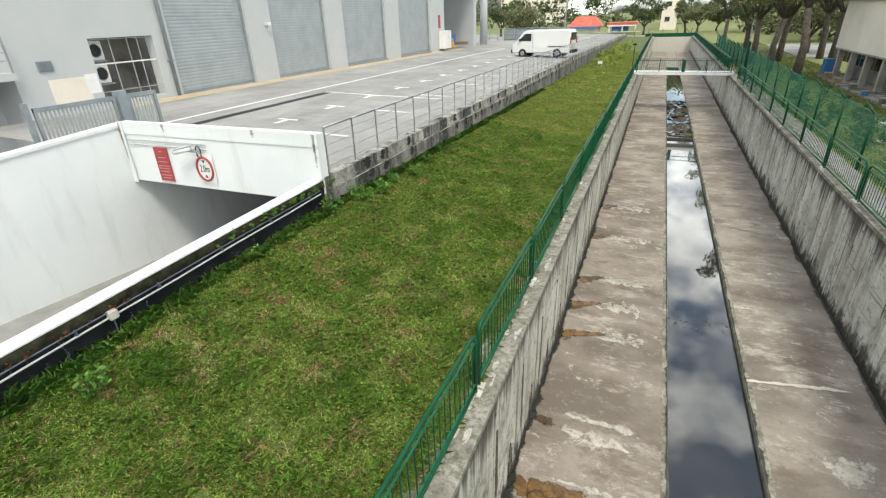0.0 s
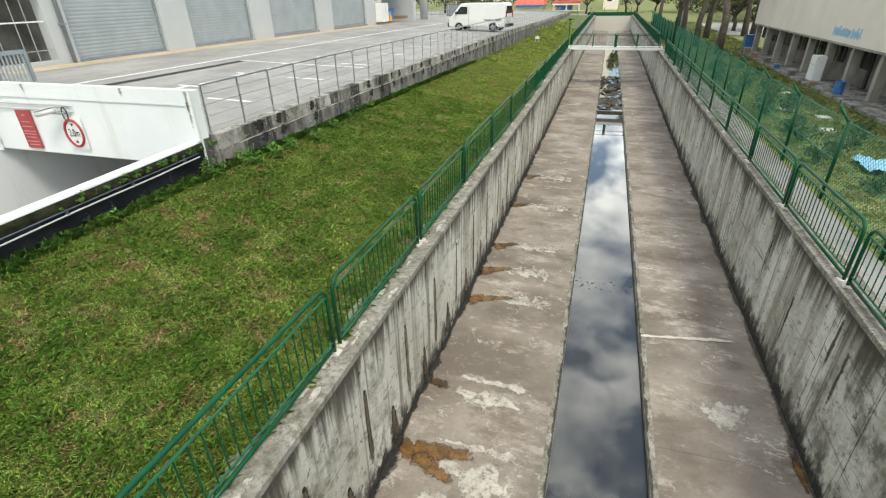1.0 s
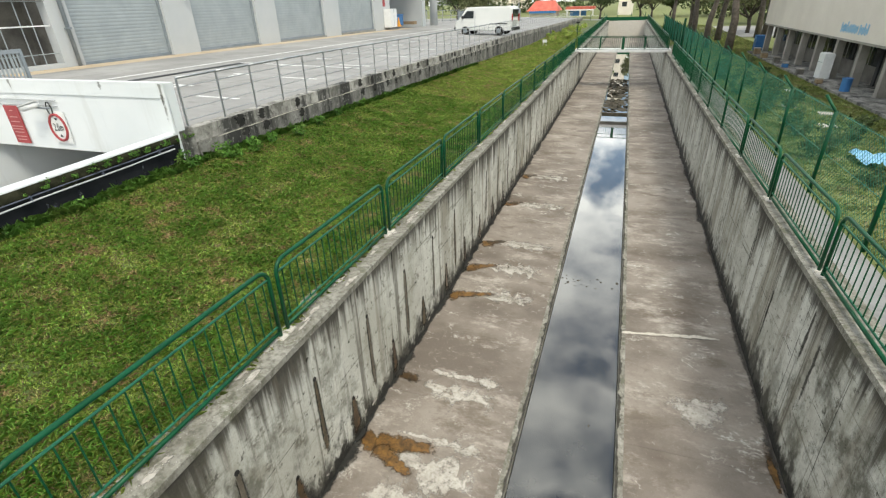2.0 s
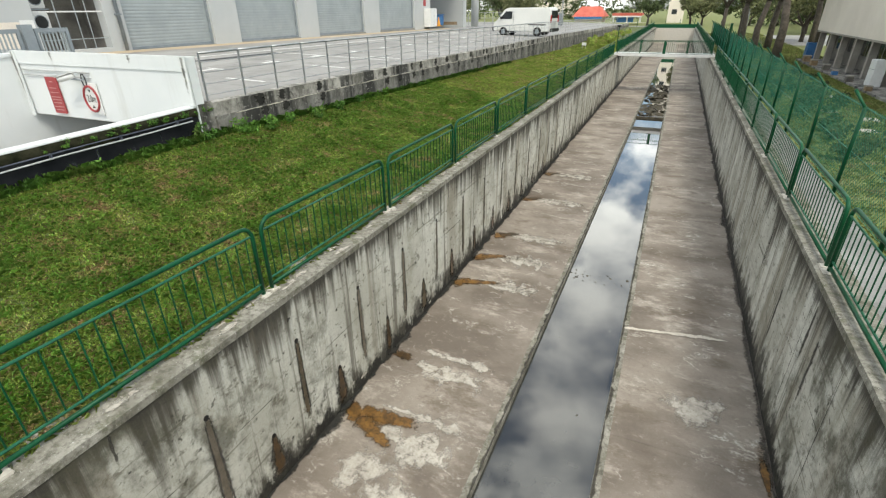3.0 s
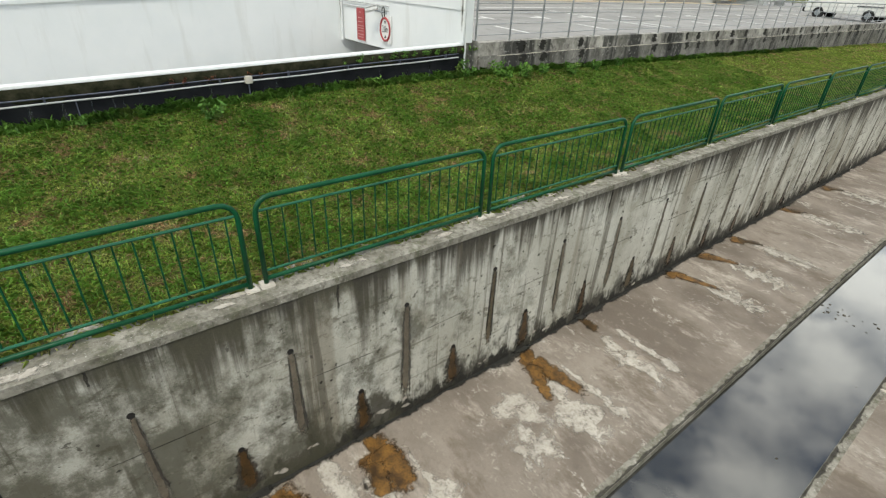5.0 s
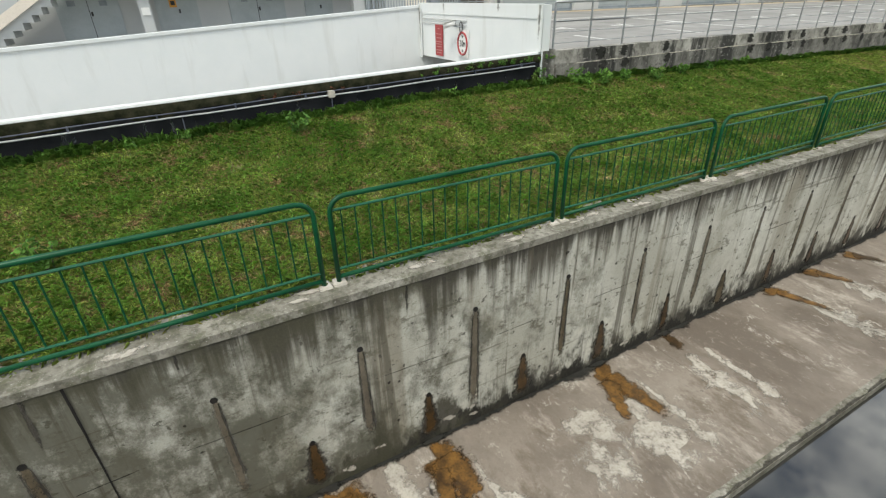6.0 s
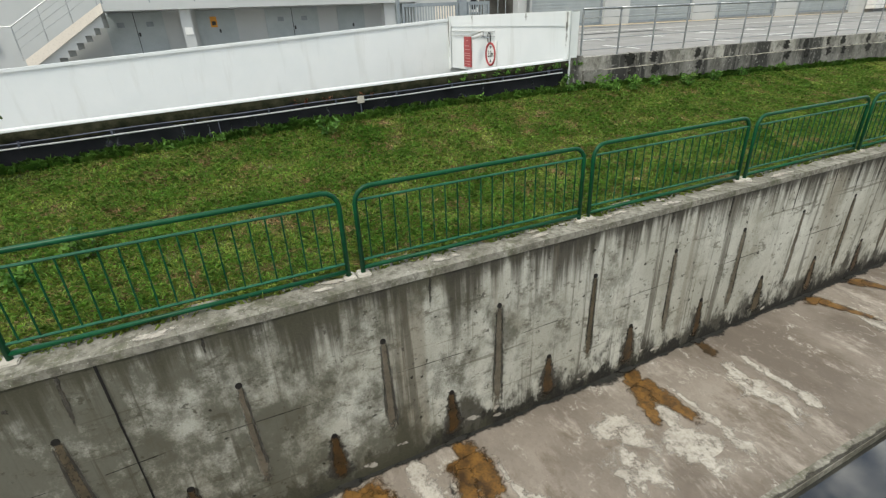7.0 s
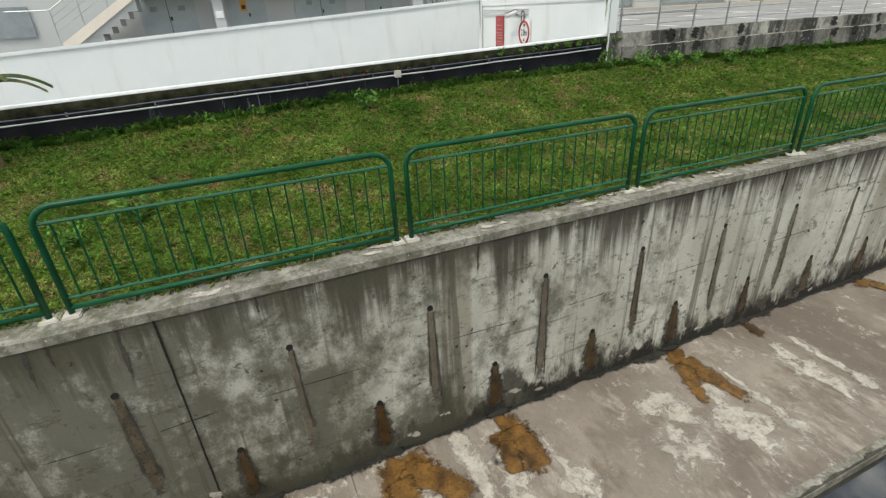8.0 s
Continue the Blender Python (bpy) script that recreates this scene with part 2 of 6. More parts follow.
def asphalt_mat():
    m, t, b = shader("driveway_concrete", 0.88)
    c = mixed(t, noise_fac(t, 0.35, 8), (0.23, 0.226, 0.215), (0.345, 0.338, 0.322))
    c = mixed(t, calc(t, "MULTIPLY", noise_fac(t, 0.9, 8, (1.5, 0.3, 1), 0.52, 0.66), 0.6), c, (0.21, 0.205, 0.19))
    c = mixed(t, calc(t, "MULTIPLY", noise_fac(t, 1.8, 9, (0.6, 1.4, 1), 0.55, 0.64, 0.7), 0.45), c, (0.16, 0.155, 0.145))
    c = mixed(t, calc(t, "MULTIPLY", noise_fac(t, 45, 3, lo=0.55, hi=0.72), 0.35), c, (0.25, 0.25, 0.24))
    t.links.new(c, b.inputs["Base Color"])
    relief(t, b, 60, 0.3, 0.004)
    return m


def water_mat():
    m, t, b = shader("still_drain_water", 0.03)
    c = mixed(t, noise_fac(t, 1.2, 6), (0.020, 0.021, 0.020), (0.045, 0.044, 0.038))
    t.links.new(c, b.inputs["Base Color"])
    b.inputs["IOR"].default_value = 1.33
    b.inputs["Specular IOR Level"].default_value = 1.0
    b.inputs["Coat Weight"].default_value = 1.0
    b.inputs["Coat Roughness"].default_value = 0.02
    b.inputs["Coat IOR"].default_value = 1.6
    relief(t, b, 2.2, 0.03, 0.01, 2)
    return m


M = {
    "wall_left": canal_wall_mat("canal_wall_render_left", "left"),
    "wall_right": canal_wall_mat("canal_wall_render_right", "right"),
    "bed": canal_floor_mat(),
    "coping": coping_mat(),
    "curb": dark_curb_mat(),
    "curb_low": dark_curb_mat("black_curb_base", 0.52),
    "curb_mid": dark_curb_mat("mossy_pier_concrete", 0.7),
    "white": white_wall_mat(dirt=0.30, tone=0.90),
    "white_facade": white_wall_mat("facade_paint", 0.14, 0.60),
    "soil": lawn_soil_mat(),
    "soil_rough": lawn_soil_mat("rough_grass_ground", (0.13, 0.165, 0.045), (0.20, 0.22, 0.075)),
    "blade": blade_mat("lawn_blades", (0.245, 0.355, 0.060), (0.425, 0.525, 0.120), (0.53, 0.365, 0.20), 1.0),
    "tuft": blade_mat("lawn_tuft_leaves", (0.145, 0.315, 0.046), (0.28, 0.47, 0.088), (0.36, 0.36, 0.12), 0.4),
    "rough_blade": blade_mat("rough_bank_blades", (0.20, 0.255, 0.065), (0.33, 0.37, 0.12), (0.36, 0.29, 0.16), 0.9),
    "straw": blade_mat("dry_straw", (0.30, 0.22, 0.11), (0.42, 0.34, 0.17), (0.26, 0.15, 0.075), 0.8),
    "weed": blade_mat("weed_leaves", (0.07, 0.17, 0.03), (0.15, 0.30, 0.05), (0.22, 0.24, 0.07), 0.4),
    "drive": asphalt_mat(),
    "water": water_mat(),
    "green": plain("green_railing_paint", (0.003, 0.052, 0.020), (0.006, 0.082, 0.034), 3, 0.36, 0.0, 0.05),
    "green_light": plain("faded_green_paint", (0.008, 0.085, 0.042), (0.014, 0.120, 0.060), 4, 0.42, 0.0, 0.05),
    "net": plain("green_mesh_wire", (0.008, 0.16, 0.10), (0.012, 0.20, 0.13), 3, 0.5, 0.0, 0.0),
    "steel": plain("galvanised_steel", (0.36, 0.37, 0.38), (0.50, 0.51, 0.52), 6, 0.42, 0.8, 0.05),
    "grey_metal": plain("grey_painted_metal", (0.20, 0.23, 0.25), (0.27, 0.30, 0.32), 3, 0.5, 0.0, 0.05),
    "shutter": plain("roller_shutter_grey", (0.30, 0.335, 0.345), (0.36, 0.395, 0.405), 1.2, 0.45, 0.1, 0.03),
    "door_grey": plain("grey_door_paint", (0.34, 0.38, 0.39), (0.41, 0.45, 0.46), 1.5, 0.5, 0.0, 0.03),
    "black_coat": plain("black_bitumen_coat", (0.006, 0.007, 0.009), (0.018, 0.019, 0.022), 2.5, 0.6, 0.0, 0.3, 20),
    "moss": plain("mossy_edge", (0.014, 0.016, 0.008), (0.050, 0.048, 0.030), 7, 0.95, 0.0, 0.6, 35),
    "pvc": plain("white_conduit", (0.40, 0.41, 0.41), (0.52, 0.53, 0.53), 5, 0.5, 0.0, 0.03),
    "blue_pipe": plain("dark_conduit", (0.06, 0.07, 0.10), (0.12, 0.13, 0.17), 5, 0.5, 0.0, 0.03),
    "ramp": plain("ramp_concrete", (0.22, 0.22, 0.20), (0.31, 0.30, 0.28), 1.5, 0.9, 0.0, 0.3),
    "red": plain("red_sign_paint", (0.30, 0.034, 0.038), (0.38, 0.055, 0.058), 5, 0.5, 0.0, 0.0),
    "pink": plain("faded_sign_text", (0.50, 0.22, 0.21), (0.58, 0.30, 0.28), 5, 0.6, 0.0, 0.0),
    "sign_white": plain("sign_white", (0.70, 0.70, 0.68), (0.78, 0.78, 0.76), 5, 0.5, 0.0, 0.0),
    "black": plain("black_paint", (0.010, 0.010, 0.011), (0.022, 0.022, 0.024), 5, 0.5, 0.0, 0.05),
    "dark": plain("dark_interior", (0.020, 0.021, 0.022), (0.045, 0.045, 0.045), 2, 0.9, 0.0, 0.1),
    "hole": plain("hole_dark", (0.006, 0.005, 0.004), (0.014, 0.012, 0.010), 8, 0.95, 0.0, 0.1),
    "rust": stain_mat("orange_iron_mud", (0.052, 0.027, 0.009), (0.245, 0.126, 0.031), 0.4, 0.92, 12, 1.65, 1.3, True),
    "rust_dark": stain_mat("brown_wet_mud", (0.030, 0.020, 0.010), (0.10, 0.056, 0.020), 0.35, 0.90, 12, 1.6, 1.3),
    "stain": stain_mat("brown_weep_stain", (0.060, 0.046, 0.026), (0.14, 0.108, 0.066), 0.8, 0.8),
    "stain_pale": stain_mat("tan_weep_stain", (0.105, 0.086, 0.060), (0.19, 0.16, 0.118), 0.85, 0.8),
    "grime": stain_mat("black_grime", (0.035, 0.031, 0.025), (0.085, 0.076, 0.062), 0.9, 0.75),
    "scuff": stain_mat("grey_scuffed_coat", (0.045, 0.052, 0.058), (0.10, 0.11, 0.115), 0.8, 0.45, 12),
    "soot": stain_mat("black_soot_stain", (0.012, 0.012, 0.010), (0.030, 0.028, 0.023), 0.95, 0.92),
    "grime_thin": stain_mat("thin_grey_grime", (0.16, 0.15, 0.12), (0.28, 0.265, 0.22), 0.9, 0.5),
    "mineral": stain_mat("pale_mineral_deposit", (0.40, 0.365, 0.31), (0.58, 0.54, 0.47), 0.9, 0.85, 6, 1.5, 1.7),
    "mortar": plain("pale_mortar", (0.46, 0.43, 0.37), (0.58, 0.55, 0.49), 5, 0.9, 0.0, 0.4, 35),
    # real mortar across the bed, and painted light along the curb ledge
    "mortar_ledge_light": stain_mat("cream_mortar_ledge_light", (0.50, 0.46, 0.38), (0.60, 0.55, 0.47), 0.9, 1.0, 25),
    "algae": plain("gutter_edge_algae", (0.030, 0.026, 0.016), (0.075, 0.062, 0.038), 6, 0.8, 0.0, 0.5, 30),
    "tan": plain("tan_apron", (0.42, 0.33, 0.22), (0.52, 0.43, 0.31), 1, 0.85, 0.0, 0.1),
    "line": plain("white_road_paint", (0.62, 0.62, 0.60), (0.74, 0.74, 0.72), 3, 0.8, 0.0, 0.1),
    "van": plain("white_van_paint", (0.70, 0.71, 0.68), (0.76, 0.76, 0.73), 1, 0.25, 0.0, 0.0),
    "rubber": plain("tyre_rubber", (0.012, 0.012, 0.012), (0.03, 0.03, 0.03), 9, 0.85, 0.0, 0.2),
    "glass": plain("dark_glazing", (0.020, 0.024, 0.026), (0.035, 0.040, 0.042), 2, 0.06, 0.0, 0.0),
    "bark": plain("tree_bark", (0.05, 0.042, 0.032), (0.12, 0.10, 0.08), 6, 0.95, 0.0, 0.8, 22),
    "leaf": blade_mat("tree_leaves", (0.055, 0.084, 0.032), (0.115, 0.150, 0.060), (0.17, 0.16, 0.075), 0.4),
    "leaf_dry": blade_mat("pale_tree_leaves", (0.12, 0.140, 0.062), (0.21, 0.225, 0.105), (0.26, 0.225, 0.125), 0.5),
    "banana": blade_mat("banana_leaves", (0.05, 0.085, 0.02), (0.14, 0.19, 0.05), (0.30, 0.25, 0.11), 0.8),
    "creeper": blade_mat("dry_creeper", (0.10, 0.035, 0.02), (0.16, 0.06, 0.03), (0.12, 0.08, 0.04), 0.4),
    "beige": plain("beige_wall", (0.70, 0.63, 0.545), (0.78, 0.71, 0.62), 0.6, 0.85, 0.0, 0.1, 20),
    # the shade inside openings and bays is mixed into this colour
    "recess": plain("recess_shade_tone", (0.10, 0.092, 0.08), (0.20, 0.185, 0.16), 1.2, 0.9, 0.0, 0.2, 20),
    # darker beige for soffit, columns, roofs and lids
    "beige_dark": plain("dark_beige_paint", (0.25, 0.23, 0.20), (0.36, 0.335, 0.295), 1.2, 0.9, 0.0, 0.2, 20),
    "blue": plain("blue_paint", (0.03, 0.13, 0.33), (0.05, 0.19, 0.42), 4, 0.5, 0.0, 0.1),
    "tarp": plain("light_blue_tarp", (0.16, 0.38, 0.58), (0.26, 0.50, 0.68), 3, 0.5, 0.0, 0.3),
    "orange": plain("orange_sign", (0.62, 0.26, 0.02), (0.70, 0.32, 0.04), 6, 0.5, 0.0, 0.0),
    "red_roof": plain("red_canopy", (0.45, 0.08, 0.05), (0.56, 0.14, 0.09), 1, 0.6, 0.0, 0.05),
    "wood": plain("weathered_timber", (0.20, 0.14, 0.08), (0.34, 0.25, 0.15), 9, 0.85, 0.0, 0.3),
    "road": plain("far_road", (0.22, 0.22, 0.215), (0.30, 0.30, 0.29), 0.4, 0.9, 0.0, 0.1, 20),
    "lamp_red": plain("tail_lamp", (0.35, 0.02, 0.02), (0.42, 0.03, 0.03), 5, 0.25, 0.0, 0.0),
}


for key, gloss in (("green", 0.22), ("green_light", 0.3), ("black_coat", 0.15), ("moss", 0.1)):
    M[key].node_tree.nodes["Principled BSDF"].inputs["Specular IOR Level"].default_value = gloss


# ---- mesh helpers ----
def finish(ob, mesh, material, smooth=False):
    if material is not None:
        mesh.materials.append(material)
    if smooth:
        mesh.polygons.foreach_set("use_smooth", [True] * len(mesh.polygons))
    return ob


def part(name, bm, material, parent=None, label="", smooth=False):
    """Link a bmesh as one mesh object, under a parent when given."""
    me = bpy.data.meshes.new(name)
    bm.to_mesh(me)
    bm.free()
    ob = new(name, me)
    finish(ob, me, material, smooth)
    if parent is not None:
        ob.parent = parent
    if label:
        tagged(ob, label)
    return ob


def share(name, mesh, parent, m):
    """Another object on the same mesh, at the pose m in its parent's space."""
    ob = new(name, mesh)
    ob.parent = parent
    ob.matrix_basis = m
    return ob


def thing(name, label, category, group="", kind="", at=(0, 0, 0)):
    ob = new(name)
    ob.empty_display_size = 0.1
    ob.location = at
    return tagged(ob, label, category, group, kind)


def box(bm, x0, x1, y0, y1, z0, z1, bevel=0.0):
    vs = [bm.verts.new((x, y, z)) for x in (x0, x1) for y in (y0, y1) for z in (z0, z1)]
    fs = [bm.faces.new([vs[i] for i in q]) for q in
          ((0, 1, 3, 2), (4, 6, 7, 5), (0, 4, 5, 1), (2, 3, 7, 6), (0, 2, 6, 4), (1, 5, 7, 3))]
    if bevel:
        es = list({e for f in fs for e in f.edges})
        bmesh.ops.bevel(bm, geom=es, offset=bevel, segments=2, affect="EDGES", clamp_overlap=True)
    return bm


def boxed(x0, x1, y0, y1, z0, z1, bevel=0.0):
    bm = bmesh.new()
    box(bm, x0, x1, y0, y1, z0, z1, bevel)
    bmesh.ops.recalc_face_normals(bm, faces=bm.faces[:])
    return bm


def tube(bm, pts, r, sides=8, closed=False):
    """Round bar along a line of points."""
    pts = [Vector(p) for p in pts]
    rings = []
    n = len(pts)
    for i, p in enumerate(pts):
        a = pts[(i - 1) % n] if (closed or i > 0) else p
        b = pts[(i + 1) % n] if (closed or i < n - 1) else p
        d = (b - a).normalized()
        ref = Vector((0, 0, 1)) if abs(d.z) < 0.9 else Vector((1, 0, 0))
        u = d.cross(ref).normalized()
        v = d.cross(u).normalized()
        rr = r[i] if isinstance(r, (list, tuple)) else r
        if rings and n > 2:
            pu = rings[-1][1]
            u = (pu - d * pu.dot(d)).normalized()
            v = d.cross(u).normalized()
        ring = [bm.verts.new(p + (u * math.cos(k * math.tau / sides) + v * math.sin(k * math.tau / sides)) * rr) for k in range(sides)]
        rings.append((ring, u))
    pairs = list(zip(rings, rings[1:])) + ([(rings[-1], rings[0])] if closed else [])
    for (a, _), (b, _) in pairs:
        for k in range(sides):
            bm.faces.new((a[k], a[(k + 1) % sides], b[(k + 1) % sides], b[k]))
    if not closed:
        bm.faces.new(rings[0][0][::-1])
        bm.faces.new(rings[-1][0])
    return bm


def tubed(pts, r, sides=8, closed=False):
    bm = bmesh.new()
    tube(bm, pts, r, sides, closed)
    bmesh.ops.recalc_face_normals(bm, faces=bm.faces[:])
    return bm


def sheet(nx, ny, fn):
    """Grid surface from fn(u, v) -> xyz."""
    bm = bmesh.new()
    g = [[bm.verts.new(fn(i / nx, j / ny)) for j in range(ny + 1)] for i in range(nx + 1)]
    for i in range(nx):
        for j in range(ny):
            bm.faces.new((g[i][j], g[i + 1][j], g[i + 1][j + 1], g[i][j + 1]))
    return bm


def faded(bm, rows, put):
    """Rows of (u, v, fade) points joined into a sheet with soft borders."""
    lay = bm.verts.layers.float.new("fade")
    made = []
    for row in rows:
        line = []
        for u, v, f in row:
            w = bm.verts.new(put(u, v))
            w[lay] = f
            line.append(w)
        made.append(line)
    for a, b in zip(made, made[1:]):
        for i in range(len(a) - 1):
            bm.faces.new((a[i], a[i + 1], b[i + 1], b[i]))
    return bm


def blot(cx, cy, rx, ry, seed, put, n=40, rough=0.35):
    """Irregular flat patch with a soft rim; put(u, v) sets it on its surface."""
    rnd = random.Random(seed)
    ph = [(rnd.uniform(0, 6.28), rnd.uniform(0.4, 1.0)) for _ in range(6)]
    rows = []
    for i in range(n + 1):
        a = i * math.tau / n
        k = 1 + rough * sum(w * math.sin((j + 2) * a + p) / (j + 1.5) for j, (p, w) in enumerate(ph))
        rows.append([(cx + rx * k * s * math.cos(a), cy + ry * k * s * math.sin(a), f) for s, f in ((0.02, 1.0), (0.45, 1.0), (1.3, 0.0))])
    return faded(bmesh.new(), rows, put)


def run_strip(pts, widths, seed, put, jag=0.25):
    """Ragged stain with soft sides that follows a line of (u, v) points with given widths."""
    rnd = random.Random(seed)
    fine = []
    for (a, wa), (b, wb) in zip(zip(pts, widths), zip(pts[1:], widths[1:])):
        for k in range(8):
            f = k / 8
            fine.append((a[0] + (b[0] - a[0]) * f, a[1] + (b[1] - a[1]) * f, wa + (wb - wa) * f))
    fine.append((*pts[-1], widths[-1]))
    rows = []
    last = len(fine) - 1
    for i, (u, v, w) in enumerate(fine):
        j, k = max(0, i - 1), min(last, i + 1)
        du, dv = fine[k][0] - fine[j][0], fine[k][1] - fine[j][1]
        ln = math.hypot(du, dv) or 1
        nu, nv = -dv / ln, du / ln
        wl_, wr_ = w * (1 + rnd.uniform(-jag, jag)), w * (1 + rnd.uniform(-jag, jag))
        e = min(1.0, (last - i) / 5 + 0.0) * min(1.0, i / 1.5 + 0.6)
        rows.append([(u + nu * s, v + nv * s, f * e) for s, f in ((wl_ * 1.55, 0.0), (wl_ * 0.35, 1.0), (-wr_ * 0.35, 1.0), (-wr_ * 1.55, 0.0))])
    return faded(bmesh.new(), rows, put)


# ---- canal: walls, copings, bed, gutter ----
XL, XR = 0.26, 6.37          # inner faces of the two canal walls
G1, G2 = 2.68, 4.14          # gutter edges
FAR = 96.0                   # where the canal turns away
NEAR = -22.0
BED, LIP, WATER = -2.58, -2.61, -2.72
BRIDGE = 36.6


def bed_z(x):
    return BED + (LIP - BED) * min(1, max(0, (x - XL) / (G1 - XL))) if x < G1 else BED + (LIP - BED) * min(1, max(0, (XR - x) / (XR - G2)))


wall_l = part("canal_wall_left", boxed(XL - 0.36, XL, NEAR, FAR, -3.2, -0.08), M["wall_left"])
tagged(wall_l, "stained grey concrete canal wall with weep holes and dark streaks", "canal wall", kind="structure")
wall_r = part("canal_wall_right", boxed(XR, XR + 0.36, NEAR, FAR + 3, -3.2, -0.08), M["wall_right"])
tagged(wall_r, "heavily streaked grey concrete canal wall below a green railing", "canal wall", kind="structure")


def coping(name, x0, x1, y0, y1, label):
    def top(u, v):
        x, y = x0 + (x1 - x0) * u, y0 + (y1 - y0) * v
        return (x + 0.008 * noise.noise((x * 3, y * 2.2, 1)), y, 0.010 * noise.noise((x * 4, y * 3, 5)))
    bm = sheet(6, int((y1 - y0) / 0.25), top)
    r = bmesh.ops.extrude_edge_only(bm, edges=[e for e in bm.edges if e.is_boundary])
    for v in r["geom"]:
        if isinstance(v, bmesh.types.BMVert):
            v.co.z = -0.085
    return tagged(part(name, bm, M["coping"]), label, "coping", kind="structure")


cop_l = coping("coping_left", XL - 0.48, XL + 0.012, NEAR, FAR, "rough pale concrete coping along the canal wall top")
cop_r = coping("coping_right", XR - 0.012, XR + 0.42, NEAR, FAR + 3, "rough concrete coping under the far green railing")

# bed slabs, one by one, with narrow joints
bed = tagged(new("canal_bed", None), "worn grey concrete canal bed slabs stained brown", "canal bed", kind="structure")
bed.location = (0, 0, 0)


def slab(name, x0, x1, y0, y1):
    def top(u, v):
        x, y = x0 + (x1 - x0) * u, y0 + (y1 - y0) * v
        return (x, y, bed_z(x) + 0.010 * noise.noise((x * 0.9, y * 0.9, 3)) * (1 if 0.02 < u < 0.98 else 0.3))
    bm = sheet(8, max(4, int((y1 - y0) / 0.5)), top)
    edge = [e for e in bm.edges if e.is_boundary]
    r = bmesh.ops.extrude_edge_only(bm, edges=edge)
    for v in r["geom"]:
        if isinstance(v, bmesh.types.BMVert):
            v.co.z -= 0.30
    return part(name, bm, M["bed"], bed)


rnd = random.Random(5)
y = NEAR
while y < FAR:
    ln = rnd.choice((4.5, 6.0, 6.0)) if y < 40 else 12.0
    slab("slab", XL, G1, y + 0.003, min(FAR, y + ln) - 0.003)
    slab("slab", G2, XR, y + 0.003, min(FAR, y + ln) - 0.003)
    y += ln
part("gutter_floor", boxed(G1 - 0.05, G2 + 0.05, NEAR, FAR, -3.20, -2.94), M["algae"], bed, "dark silted gutter bottom")
part("joint_bottom", boxed(XL, G1 - 0.06, NEAR, FAR, -3.1, -2.71), M["algae"], bed)
part("joint_bottom", boxed(G2 + 0.06, XR, NEAR, FAR, -3.1, -2.71), M["algae"], bed)


def gutter_edge(x, side):
    """Slimy worn lip: dark film running from the edge onto the slab, and down its face."""
    rr = random.Random(int(x * 100))
    rows = []
    yy = NEAR
    while yy < 44:
        w = 0.026 + 0.022 * noise.noise((yy * 1.7, side, 2)) + 0.025 * noise.noise((yy * 6, side, 9)) + rr.uniform(-0.008, 0.008)
        rows.append([(x - side * 0.002, yy, 1.0), (x + side * w * 0.7, yy, 0.9), (x + side * w * 2.2, yy, 0.0)])
        yy += 0.12
    return faded(bmesh.new(), rows, lambda u, v: (u, v, bed_z(u) + 0.013))


part("gutter_lip", gutter_edge(G1, -1), M["grime"], bed, "dark slimy gutter edge")
part("gutter_lip", gutter_edge(G2, 1), M["grime"], bed, "dark slimy gutter edge")
for gx, sd in ((G1, -1), (G2, 1)):
    part("gutter_nosing", boxed(min(gx - sd * 0.006, gx + sd * 0.11), max(gx - sd * 0.006, gx + sd * 0.11), NEAR, 60, LIP - 0.3, LIP + 0.008), M["coping"], bed, "pale concrete gutter nosing")



def foot_grime(x, side):
    """Wet black slime where the bed meets the wall, of uneven width."""
    rows = []
    yy = NEAR + 8
    while yy < 44:
        w = max(0.012, 0.055 + 0.075 * noise.noise((yy * 0.9, side, 4)) + 0.06 * noise.noise((yy * 3.3, side, 7)))
        rows.append([(x, yy, 1.0), (x + side * w * 0.6, yy, 0.8), (x + side * w * 2.4, yy, 0.0)])
        yy += 0.14
    return faded(bmesh.new(), rows, lambda u, v: (u, v, bed_z(u) + 0.012))


part("wall_foot_slime", foot_grime(XL, 1), M["soot"], bed, "black slime along the wall foot")
part("wall_foot_slime", foot_grime(XR, -1), M["grime"], bed, "black slime along the wall foot")

STEP = 27.3


def water_sheet(y0, y1, z):
    return sheet(4, int((y1 - y0) * 3), lambda u, v: (G1 - 0.02 + (G2 - G1 + 0.04) * u, y0 + (y1 - y0) * v, z))


tagged(part("water_lower", water_sheet(NEAR, STEP, WATER), M["water"]), "still dark drain water mirroring clouds and blue sky", "water", kind="structure")
tagged(part("water_upper", water_sheet(STEP + 0.2, FAR, WATER + 0.07), M["water"]), "shallow dark water above the small weir", "water", kind="structure")
weir = tagged(part("weir", boxed(G1 - 0.01, G2 + 0.01, STEP, STEP + 0.22, -2.95, WATER + 0.10, 0.02), M["algae"]), "low dark concrete weir across the gutter", "weir", kind="structure")


